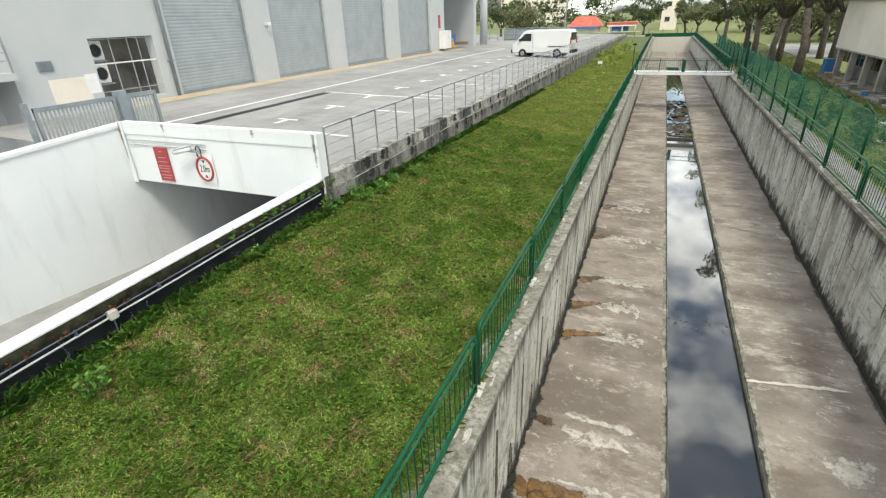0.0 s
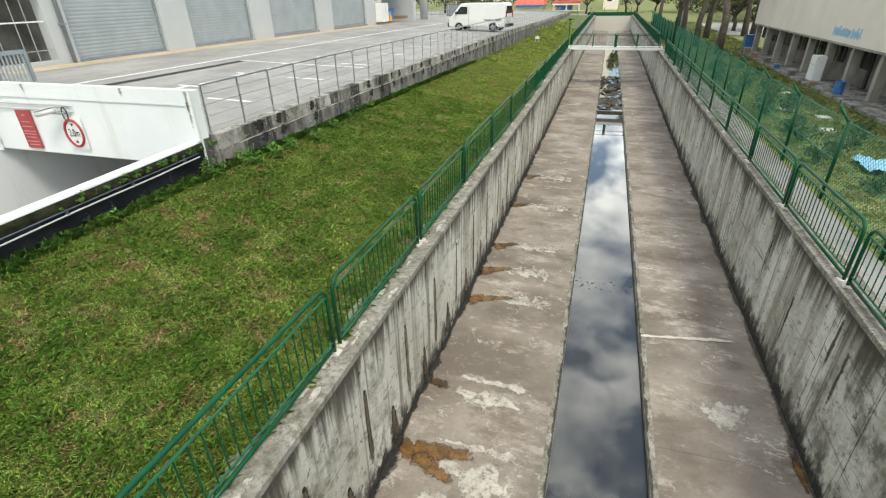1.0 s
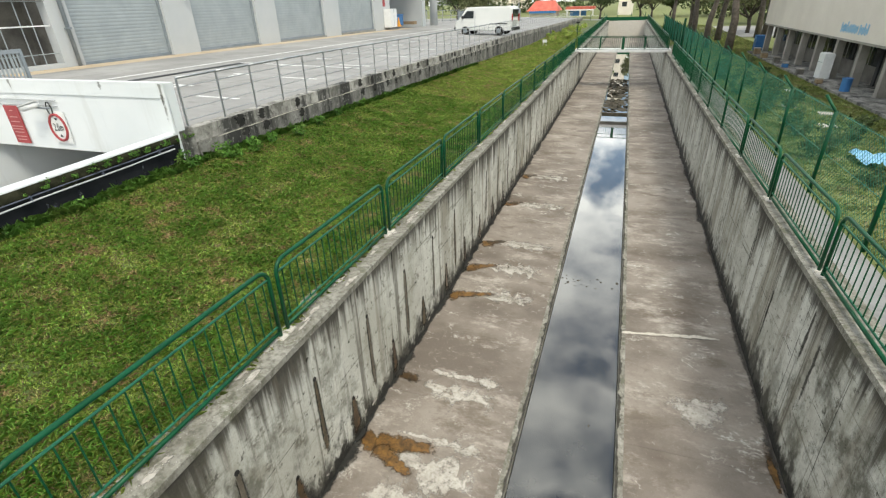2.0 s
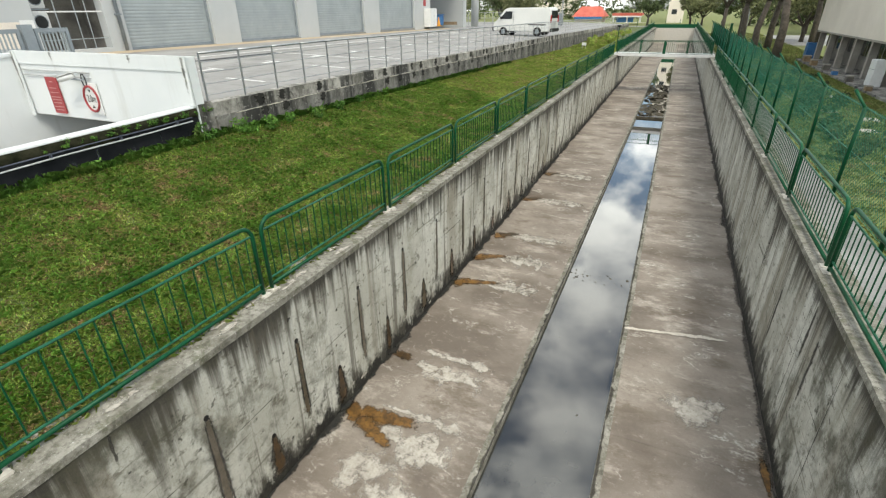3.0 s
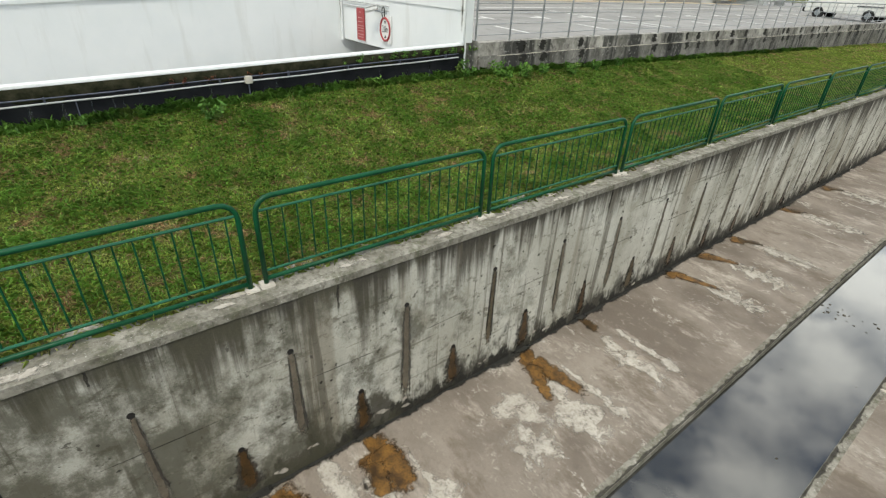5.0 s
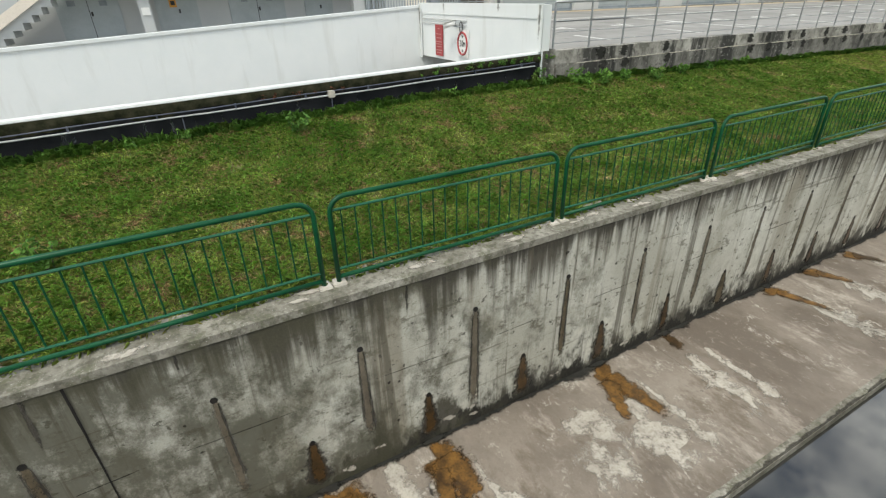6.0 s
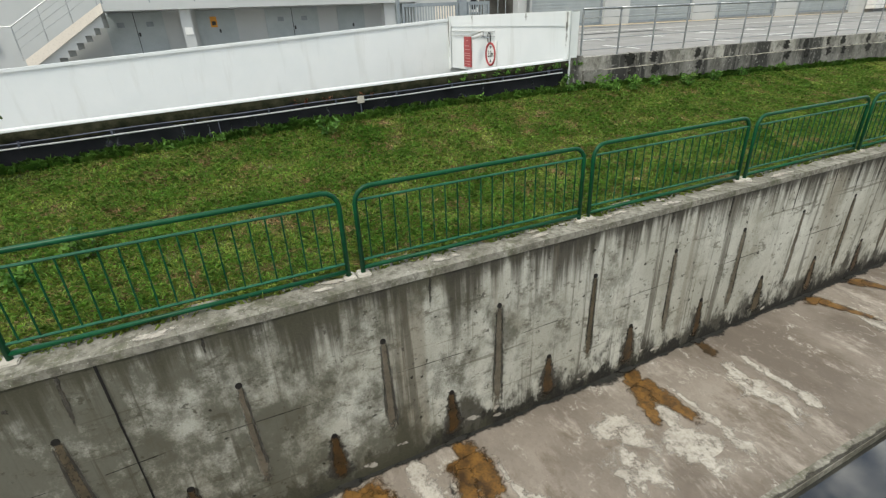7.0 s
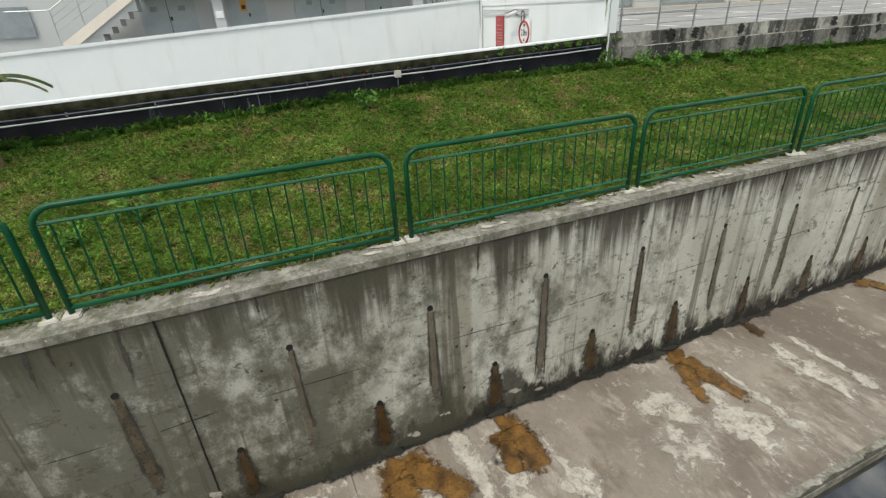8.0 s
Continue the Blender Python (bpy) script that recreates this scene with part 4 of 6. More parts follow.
rw = part("ramp_wall", sloped(RL - 0.2, RL, -16, 3.2, lambda y: -1.8, rw_top), M["white"])
tagged(rw, "tall white painted ramp side wall", "wall", kind="structure")
part("wall_cap", sloped(RL - 0.24, RL + 0.04, -16, 3.18, lambda y: rw_top(y), lambda y: rw_top(y) + 0.07), M["white"], rw, "white wall cap")
part("wall_kerb", boxed(RL, RL + 0.3, -16, 13, -1.8, -1.22), M["ramp"], rw, "grey kerb along the ramp")
tagged(part("tunnel_wall", boxed(RL - 0.2, RL, 3.2, 14, -1.8, 1.15), M["white"]), "pale inner wall of the ramp tunnel", "wall", kind="structure")
tagged(part("tunnel_wall_right", boxed(XP - 0.28, XP - 0.24, YP, 14, -1.8, 1.15), M["white"]), "pale inner wall of the ramp tunnel", "wall", kind="structure")
# added to close the tunnel; near-black colour stands in for its darkness
tagged(part("tunnel_end", boxed(RL - 0.2, XP - 0.24, 14, 14.2, -1.8, 1.15), M["dark"]), "added end wall of the ramp tunnel, coloured near-black for its gloom", "wall", kind="structure")

# portal beam over the ramp
BY = 3.18                    # face of the beam
B0, B1, B2 = 0.97, 2.12, 2.41  # soffit, foot of the raised band, top
beam = part("portal_beam", sloped(RL, XP + 0.02, BY, YP - 0.17, lambda y: B0, lambda y: B2 - 0.02), M["white"])
tagged(beam, "white portal beam over the ramp with raised upper band", "portal beam", kind="structure")
part("upper_band", boxed(RL + 0.01, XP + 0.03, BY - 0.024, BY - 0.002, B1, B2, 0.006), M["white"], beam, "white raised band")
part("corner_pier", boxed(RL - 0.03, RL + 0.12, BY - 0.06, BY - 0.025, B0 - 0.05, B2 - 0.01, 0.008), M["white"], beam, "stained corner pier")
part("corner_pier", boxed(XP - 0.12, XP + 0.04, BY - 0.06, BY - 0.025, RZ, B2, 0.008), M["white"], beam, "stained corner pier")
for zz in (2.00, 1.89):
    part("conduit", tubed([(RL + 0.2, BY - 0.03, zz), (-7.4, BY - 0.03, zz)], 0.014, 6), M["pvc"], beam, "thin white conduit")

def on_beam(u, v):
    return (u, BY - 0.063 if u > XP - 0.1 or u < RL + 0.1 else BY - 0.027, v)


for k, (x, z0, ln, w) in enumerate(((RL + 0.05, 2.39, 1.3, 0.05), (XP - 0.05, 2.39, 0.9, 0.05), (RL + 0.02, 2.2, 0.35, 0.08), (XP - 0.06, 2.2, 0.25, 0.07), (-6.0, 2.40, 0.2, 0.05), (-8.6, 2.40, 0.25, 0.04))):
    part("run_stain", run_strip([(x, z0), (x + 0.01, z0 - ln)], [w, w * 0.5], 820 + k, on_beam, 0.5), M["grime_thin"], beam, "grey grime run")
part("soffit_mark", boxed(RL + 0.1, XP - 0.3, BY + 0.02, BY + 0.06, B0 - 0.015, B0), M["ramp"], beam, "grey strip along the beam's lower edge")

# red notice, height-limit disc and camera on the beam
notice = thing("red_notice", "red notice board with pale text lines on the beam", "sign")
part("board", boxed(-9.08, -8.66, BY - 0.045, BY - 0.022, 1.05, 1.86), M["red"], notice)
for zz, w in ((1.76, 0.05), (1.62, 0.12), (1.52, 0.15), (1.42, 0.17), (1.36, 0.17), (1.29, 0.15), (1.20, 0.17), (1.13, 0.14)):
    part("text_bar", boxed(-8.87 - w, -8.87 + w, BY - 0.050, BY - 0.046, zz - 0.010, zz + 0.010), M["pink"], notice, "pale bar of lettering")
limit = thing("height_limit_sign", "round red-rimmed height limit sign reading 2.0m", "sign")
DX, DISC_Z = -7.56, 1.45
part("back_plate", boxed(DX - 0.27, DX + 0.27, BY - 0.045, BY - 0.024, DISC_Z - 0.33, DISC_Z + 0.33), M["sign_white"], limit)
ring = [(DX + 0.23 * math.cos(a * math.tau / 32), BY - 0.052, DISC_Z + 0.27 * math.sin(a * math.tau / 32)) for a in range(32)]
part("red_rim", tubed(ring, 0.028, 6, True), M["red"], limit, "red ring")
for sgn in (1, -1):
    am = bmesh.new()
    av = [am.verts.new(p) for p in ((DX - 0.05, BY - 0.051, DISC_Z + sgn * 0.20), (DX + 0.05, BY - 0.051, DISC_Z + sgn * 0.20), (DX, BY - 0.051, DISC_Z + sgn * 0.13))]
    am.faces.new(av)
    part("arrow_mark", am, M["black"], limit)


def lettering(text, size, m, material, parent, name="lettering"):
    cu = bpy.data.curves.new(name, "FONT")
    cu.body = text
    cu.size = size
    cu.extrude = 0.001
    cu.align_x, cu.align_y = "CENTER", "CENTER"
    tmp = bpy.data.objects.new("tmp", cu)
    scene.collection.objects.link(tmp)
    me = bpy.data.meshes.new_from_object(tmp.evaluated_get(bpy.context.evaluated_depsgraph_get()))
    bpy.data.objects.remove(tmp)
    bpy.data.curves.remove(cu)
    me.materials.clear()
    me.materials.append(material)
    ob = new(name, me)
    ob.parent = parent
    ob.matrix_basis = m
    return ob


lettering("2.0m", 0.17, pose(DX, BY - 0.052, DISC_Z, 90, 0, 0) @ Matrix.Diagonal((0.85, 1.35, 1, 1)), M["black"], limit)
cctv = thing("security_camera", "white bullet security camera on a curled cable bracket", "camera")
part("housing", tubed([(-8.06, BY - 0.30, 1.86), (-7.64, BY - 0.24, 1.96)], 0.055, 14), M["sign_white"], cctv, smooth=True)
part("sun_hood", boxed(-0.25, 0.25, -0.065, 0.065, -0.007, 0.007, 0.003), M["sign_white"], cctv).matrix_basis = pose(-7.87, BY - 0.27, 1.972, 0, -13, 5)
part("lens", tubed([(-8.075, BY - 0.302, 1.8565), (-8.055, BY - 0.30, 1.861)], 0.045, 12), M["black"], cctv)
part("bracket", tubed([(-7.74, BY - 0.25, 1.90), (-7.66, BY - 0.12, 1.86), (-7.6, BY - 0.02, 1.86)], 0.022, 6), M["grey_metal"], cctv)
part("cable", tubed([(-7.62 + 0.07 * math.cos(a / 10 * 6.28), BY - 0.06, 1.84 + 0.14 * math.sin(a / 10 * 6.28)) for a in range(10)], 0.012, 5, True), M["black"], cctv)

# conduits, bracket box on the black wall
pipes = thing("conduit_run", "white and dark conduits clipped along the black parapet", "pipe")


def run_z(y, below):
    return RZ + fall(y) - below


part("pipe", tubed([(XP + 0.045, y0, run_z(y0, 0.25) + 0.012 * noise.noise((y0 * 0.8, 0, 0))) for y0 in np.arange(NEAR, 3.5, 0.5)], 0.013, 7), M["pvc"], pipes, "white conduit")
part("pipe", tubed([(XP + 0.040, y0, run_z(y0, 0.18) + 0.015 * noise.noise((y0 * 0.7, 3, 0))) for y0 in np.arange(NEAR, 3.2, 0.5)], 0.010, 7), M["blue_pipe"], pipes, "dark conduit")
for k in range(12):
    yc = -10 + k * 1.15
    part("clip", boxed(XP, XP + 0.055, yc, yc + 0.02, run_z(yc, 0.265), run_z(yc, 0.165)), M["blue_pipe"], pipes)
part("pipe", tubed([(XP + 0.03, -3.9, run_z(-3.9, 0.25)), (XP + 0.03, -3.9, 0.7)], 0.008, 6), M["blue_pipe"], pipes, "dark conduit drop")
JY = -1.49
jbox = thing("junction_box", "small white junction box on the black parapet", "junction box")
part("case", boxed(XP, XP + 0.08, JY - 0.06, JY + 0.06, run_z(JY, 0.29), run_z(JY, 0.17), 0.01), M["mortar"], jbox)
part("drop_pipe", tubed([(XP + 0.03, JY, run_z(JY, 0.30)), (XP + 0.03, JY, 0.8)], 0.012, 6), M["blue_pipe"], jbox)

# ---- steel railing on the curb ----
for k in range(72):
    y0 = 3.6 + 1.05 * k
    if k == 0:
        bay = thing("steel_railing", "grey galvanised steel railing bay on the curb", "railing", "railing bays along the curb", at=(XP - 0.12, y0, RZ))
        part("post", boxed(-0.008, 0.008, -0.022, 0.022, 0, 0.93), M["steel"], bay)
        part("top_rail", tubed([(0, 0, 0.95), (0, 1.05, 0.95)], 0.024, 8), M["steel"], bay, smooth=True)
        for zz in (0.14, 0.36, 0.58, 0.78):
            part("rail", tubed([(0, 0, zz), (0, 1.05, zz)], 0.009, 6), M["steel"], bay)
    else:
        copy_thing(bay, Matrix.Translation((XP - 0.12, y0, RZ + drop(y0))) @ pose(0, 0, 0, math.degrees(math.atan(drop(y0 + 1) - drop(y0))), 0, 0))
tagged(bay, "grey galvanised steel railing bay on the curb", "railing")

# ---- green railing panels on the copings ----
PH = 0.94


def green_panel():
    p = thing("green_railing", "green painted tubular railing panel on the coping", "railing", "green railing panels")
    r, hl = 0.16, 1.42
    pts = [(0, -hl, -0.03), (0, -hl, PH - r)]
    pts += [(0, -hl + r - r * math.cos(a), PH - r + r * math.sin(a)) for a in (0.4, 0.8, 1.2)]
    pts += [(0, -hl + r, PH), (0, hl - r, PH)]
    pts += [(0, hl - r + r * math.sin(a), PH - r + r * math.cos(a)) for a in (0.4, 0.8, 1.2)]
    pts += [(0, hl, PH - r), (0, hl, -0.03)]
    part("frame", tubed(pts, 0.026, 10), M["green"], p, smooth=True)
    part("bottom_rail", tubed([(0, -hl, 0.07), (0, hl, 0.07)], 0.024, 8), M["green"], p, smooth=True)
    part("upper_rail", tubed([(0, -hl + 0.02, PH - 0.13), (0, hl - 0.02, PH - 0.13)], 0.014, 6), M["green_light"], p)
    part("lower_rail", tubed([(0, -hl + 0.02, 0.16), (0, hl - 0.02, 0.16)], 0.014, 6), M["green_light"], p)
    bar = None
    n = 19
    for i in range(n):
        yb = -hl + 0.11 + (2 * hl - 0.22) * i / (n - 1)
        if bar is None:
            bar = part("bar", tubed([(0, 0, 0.16), (0, 0, PH - 0.13)], 0.0085, 5), M["green"], p)
            bar.location = (0, yb, 0)
        else:
            share("bar", bar.data, p, Matrix.Translation((0, yb, 0)))
    for yb in (-hl, hl):
        part("foot_grout", boxed(-0.08, 0.08, yb - 0.07, yb + 0.07, -0.02, 0.020, 0.010), M["mortar"], p, "pale mortar foot")
    return p


panel = green_panel()
panel.matrix_basis = Matrix.Translation((0, -13.5, 0))
for k in range(1, 17):
    q = copy_thing(panel, Matrix.Translation((0, -13.5 + 3.0 * k, 0)) @ pose(0, 0, 0, 0, rnd.uniform(-0.5, 0.5), rnd.uniform(-0.25, 0.25)))
for k in range(15):
    copy_thing(panel, Matrix.Translation((XR + 0.13, -10.1 + 3.0 * k, 0)) @ pose(0, 0, 0, 0, rnd.uniform(-0.5, 0.5), rnd.uniform(-0.25, 0.25)))
for k in range(18):
    copy_thing(panel, Matrix.Translation((0, 39.5 + 3.0 * k, 0)))
    copy_thing(panel, Matrix.Translation((XR + 0.13, 39.9 + 3.0 * k, 0)))

# ---- footbridge across the canal ----
bridge = thing("footbridge", "pale concrete footbridge slab with green railings over the canal", "footbridge")
part("slab", boxed(XL - 0.3, XR + 0.3, BRIDGE, BRIDGE + 1.3, -0.07, 0.13, 0.015), M["line"], bridge, "pale concrete slab")
for yy in (BRIDGE + 0.06, BRIDGE + 1.24):
    part("top_rail", tubed([(XL - 0.2, yy, 0.95), (XR + 0.2, yy, 0.95)], 0.022, 6), M["green"], bridge)
    part("low_rail", tubed([(XL - 0.2, yy, 0.14), (XR + 0.2, yy, 0.14)], 0.016, 6), M["green"], bridge)
    for k in range(5):
        xx = XL - 0.1 + k * 1.57
        part("post", boxed(xx - 0.03, xx + 0.03, yy - 0.03, yy + 0.03, 0.05, 0.97), M["green"], bridge)
    bb = None
    for k in range(46):
        xx = XL - 0.05 + k * 0.139
        if bb is None:
            bb = part("bar", tubed([(0, 0, 0.14), (0, 0, 0.95)], 0.006, 4), M["green"], bridge)
            bb.location = (xx, yy, 0)
        else:
            share("bar", bb.data, bridge, Matrix.Translation((xx, yy, 0)))
part("centre_post", boxed(3.30, 3.46, BRIDGE + 0.02, BRIDGE + 0.10, 0.05, 0.98), M["green"], bridge, "thick dark green centre post")

# ---- tall boundary fence behind the far railing ----
XF = XR + 1.00
side_path = part("side_path", boxed(XR + 0.42, XF - 0.06, NEAR, 60, -0.3, -0.03), M["drive"])
tagged(side_path, "pale concrete strip between railing and boundary fence", "path", kind="structure")
FH = 1.62
for k in range(26):
    y0 = -6.4 + 2.72 * k
    if k == 0:
        fp = thing("boundary_fence_post", "green steel fence post with a bent top arm", "fence post", "boundary fence posts", at=(XF, y0, -0.08))
        part("upright", tubed([(0, 0, 0), (0, 0, FH)], 0.036, 8), M["green"], fp, smooth=True)
        part("arm", tubed([(0, 0, FH - 0.02), (-0.05, 0.02, FH + 0.05), (-0.22, 0.06, FH + 0.28)], 0.026, 8), M["green"], fp, smooth=True)
    else:
        copy_thing(fp, Matrix.Translation((XF, y0, -0.08)) @ pose(0, 0, 0, rnd.uniform(-1, 1), rnd.uniform(-1, 1), 0))


def chain_link(y0, y1, pitch):
    """Diagonal wires as thin three-sided bars."""
    verts, faces = [], []
    h, w = FH - 0.06, 0.0036
    for sgn in (1, -1):
        y = y0 - h
        while y < y1 + h:
            a, b = (y, 0.0), (y + h, h)
            if sgn < 0:
                a, b = (y + h, 0.0), (y, h)
            ya, yb = a[0], b[0]
            if min(ya, yb) >= y0 and max(ya, yb) <= y1:
                n = len(verts)
                for (py, pz) in (a, b):
                    for dx, dz in ((0, w), (w * 0.87, -w * 0.5), (-w * 0.87, -w * 0.5)):
                        verts.append((XF + 0.035 + dx + sgn * 0.002, py, pz + dz))
                faces += [(n, n + 1, n + 4, n + 3), (n + 1, n + 2, n + 5, n + 4), (n + 2, n, n + 3, n + 5)]
            y += pitch
    me = bpy.data.meshes.new("chain_link_mesh")
    me.from_pydata(verts, [], faces)
    me.materials.append(M["net"])
    return new("chain_link_mesh", me)


tagged(chain_link(-6.4, 62, 0.10), "green coated chain-link mesh of the boundary fence", "fence mesh", kind="stuff")
wires = thing("fence_line_wires", "green line wires along the boundary fence top", "fence wire")
for zz in (0.05, FH * 0.5, FH - 0.04):
    part("wire", tubed([(XF + 0.03, -6.4, zz - 0.05), (XF + 0.03, 62, zz - 0.05)], 0.006, 4), M["net"], wires)
gatepost = thing("gate_post", "thick dark green gate post on the canal edge", "post")
part("shaft", boxed(XF - 0.1, XF + 0.05, BRIDGE + 1.0, BRIDGE + 1.18, -0.05, 2.1, 0.01), M["green"], gatepost)

# ---- factory building with roller shutters ----
XB = -13.3                   # the factory stands in a frame of its own, set in place by FACTORY
FLOOR = 1.08
FACTORY = Matrix.Translation((-17.2, 10.9, DZ + 0.40)) @ Matrix.Scale(1.2, 4) @ Matrix.Translation((-XB, -9.05, -FLOOR))
bld = thing("factory_building", "white factory building with grey roller shutters", "building")
bld.matrix_basis = FACTORY


def facade(y0, y1, z0, z1, name="wall", mat="white_facade", x0=XB - 0.35, x1=XB):
    return part(name, boxed(x0, x1, y0, y1, z0, z1), M[mat], bld)


shutters = ((9.3, 13.1), (14.55, 18.6), (20.2, 24.8), (26.6, 31.5))
ye = 8.85
for y0, y1 in shutters:
    facade(ye, y0, FLOOR - 1.0, 9)
    facade(y0, y1, 5.2, 9)
    sh = bmesh.new()
    prof = []
    zb = FLOOR - 0.02
    zz = zb
    while zz < 5.2:
        prof += [(0.0, zz), (0.005, zz + 0.03), (0.005, zz + 0.07), (0.0, zz + 0.10)]
        zz += 0.115
    rows = [[sh.verts.new((XB - 0.22 + dx, yy, zv)) for dx, zv in prof] for yy in (y0, y1)]
    for i in range(len(prof) - 1):
        sh.faces.new((rows[0][i], rows[1][i], rows[1][i + 1], rows[0][i + 1]))
    shut = part("roller_shutter", sh, M["shutter"], bld, "grey ribbed roller shutter, closed")
    part("bottom_bar", boxed(XB - 0.25, XB - 0.17, y0, y1, zb, zb + 0.09), M["grey_metal"], shut)
    for yy in (y0 - 0.02, y1 - 0.06):
        part("guide_rail", boxed(XB - 0.26, XB - 0.12, yy, yy + 0.08, zb, 5.2), M["grey_metal"], shut)
    part("sill", boxed(XB - 0.3, XB + 0.02, y0, y1, FLOOR - 0.7, zb - 0.005), M["ramp"], bld)
    ye = y1
facade(ye, 34.2, FLOOR - 1.0, 9)
# recess after the last shutter
facade(34.2, 40.5, FLOOR - 1.0, 9, x0=XB - 4.3, x1=XB - 4.0)
facade(34.2, 34.4, FLOOR - 1.0, 9, x0=XB - 4.0, x1=XB - 0.35)
facade(40.5, 41.2, FLOOR - 1.0, 9, x0=XB - 4.0, x1=XB + 0.2)
part("notice_plate", boxed(XB, XB + 0.015, 33.0, 33.4, 2.5, 3.4), M["red"], bld, "red wall plate")
col = part("column", tubed([(XB + 0.1, 43.6, FLOOR - 0.9), (XB + 0.1, 43.6, 7)], 0.35, 14), M["white_facade"], bld, "round pale column", smooth=True)
part("canopy", boxed(XB - 4, XB + 0.9, 35, 45, 6.6, 7.2), M["white_facade"], bld)
pipe_w = part("downpipe", tubed([(XB + 0.08, 9.05, FLOOR), (XB + 0.08, 9.05, 9)], 0.06, 10), M["grey_metal"], bld, "grey downpipe", smooth=True)
for zz in (2.2, 4.4):
    part("pipe_clip", boxed(XB, XB + 0.16, 8.97, 9.13, zz, zz + 0.05), M["grey_metal"], pipe_w)
# opening with air conditioners and steel grille
facade(6.45, 8.85, 3.05, 9)
facade(6.45, 8.85, FLOOR - 0.3, FLOOR + 0.12)
facade(8.62, 8.85, FLOOR + 0.12, 3.05)
for a, b, c, d in ((XB - 1.6, XB - 1.5, 6.3, 8.9),):
    # coloured dark for the shade of the opening
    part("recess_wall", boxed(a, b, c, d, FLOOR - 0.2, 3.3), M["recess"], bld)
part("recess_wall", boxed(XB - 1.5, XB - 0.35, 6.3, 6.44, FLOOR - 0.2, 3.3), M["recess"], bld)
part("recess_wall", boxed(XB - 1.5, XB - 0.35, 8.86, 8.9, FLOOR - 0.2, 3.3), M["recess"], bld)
grille = part("grille", boxed(XB - 0.12, XB - 0.09, 6.45, 8.62, 2.30, 2.34), M["sign_white"], bld, "white steel grille")
for zz in (1.5, 3.0):
    part("grille_rail", boxed(XB - 0.115, XB - 0.095, 6.45, 8.62, zz, zz + 0.024), M["shutter"], grille)
for yy in (7.15, 7.75, 8.1):
    part("grille_bar", boxed(XB - 0.115, XB - 0.095, yy, yy + 0.024, FLOOR + 0.12, 3.05), M["shutter"], grille)
for zz in (1.75, 2.42):
    ac = thing("air_conditioner", "white outdoor air-conditioner unit stacked in the opening", "air conditioner", "outdoor units")
    ac.matrix_basis = FACTORY
    part("case", boxed(XB - 0.75, XB - 0.4, 6.55, 7.1, zz, zz + 0.55, 0.02), M["sign_white"], ac)
    part("fan_grille", tubed([(XB - 0.39, 6.84 + 0.19 * math.cos(a * 0.3142), zz + 0.28 + 0.19 * math.sin(a * 0.3142)) for a in range(20)], 0.014, 5, True), M["grey_metal"], ac)
    fan = bmesh.new()
    bmesh.ops.create_circle(fan, cap_ends=True, segments=20, radius=0.18, matrix=pose(XB - 0.394, 6.84, zz + 0.28, 0, 90, 0))
    part("fan_mouth", fan, M["dark"], ac)
    part("bracket", boxed(XB - 0.8, XB - 0.36, 6.46, 7.15, zz - 0.05, zz - 0.01), M["grey_metal"], ac)
# plain facade towards the stair
facade(4.2, 6.45, FLOOR - 1.0, 9)
part("paint_patch", boxed(XB, XB + 0.004, 5.0, 6.1, 1.35, 2.05), M["beige"], bld, "cream repainted patch")
part("paint_patch", boxed(XB, XB + 0.005, 6.02, 6.4, 1.55, 2.1), M["sign_white"], bld, "white repainted patch")
vent = part("louvre_vent", boxed(XB, XB + 0.03, 4.85, 5.25, 2.28, 2.55), M["grey_metal"], bld, "grey louvred vent")
for k in range(5):
    part("slat", boxed(XB + 0.03, XB + 0.05, 4.88, 5.22, 2.31 + 0.048 * k, 2.335 + 0.048 * k), M["grey_metal"], vent)
# set-back ground floor under the landing
facade(-14, 4.2, FLOOR - 1.0, 9, x0=XB - 1.4, x1=XB - 1.1)
facade(4.2, 4.4, FLOOR - 1.0, 9, "return_wall", x0=XB - 1.4, x1=XB - 0.35)
part("landing", boxed(XB - 1.1, XB + 0.25, -5.5, 4.19, 2.15, 2.34), M["white_facade"], bld, "white landing slab")
facade(3.0, 3.4, FLOOR - 0.3, 2.15, "pillar", "white_facade", XB - 0.3, XB + 0.05)
facade(-3.5, -3.2, FLOOR - 0.3, 2.15, "pillar", "white_facade", XB - 0.3, XB + 0.05)
for y0, y1, two in ((-5.6, -4.0, True), (-3.05, -1.85, False), (-0.9, 0.9, True), (1.6, 2.6, False)):
    d = part("door_leaf", boxed(XB - 1.1, XB - 1.06, y0, y1, FLOOR - 0.55, 2.12), M["door_grey"], bld, "grey painted metal door")
    if two:
        part("door_gap", boxed(XB - 1.06, XB - 1.055, (y0 + y1) / 2 - 0.008, (y0 + y1) / 2 + 0.008, FLOOR - 0.55, 2.12), M["dark"], d)
        for sg in (-1, 1):
            part("door_vent", boxed(XB - 1.06, XB - 1.05, (y0 + y1) / 2 + sg * 0.4 - 0.1, (y0 + y1) / 2 + sg * 0.4 + 0.1, 1.72, 1.86), M["grey_metal"], d)
    part("handle", boxed(XB - 1.06, XB - 1.02, (y0 + y1) / 2 + 0.03, (y0 + y1) / 2 + 0.08, 1.45, 1.56), M["black"], d)
part("warning_sign", boxed(XB - 1.055, XB - 1.045, -2.65, -2.45, 1.62, 1.94), M["orange"], bld, "orange warning sign")
part("warning_mark", boxed(XB - 1.044, XB - 1.040, -2.61, -2.49, 1.68, 1.80), M["black"], bld)
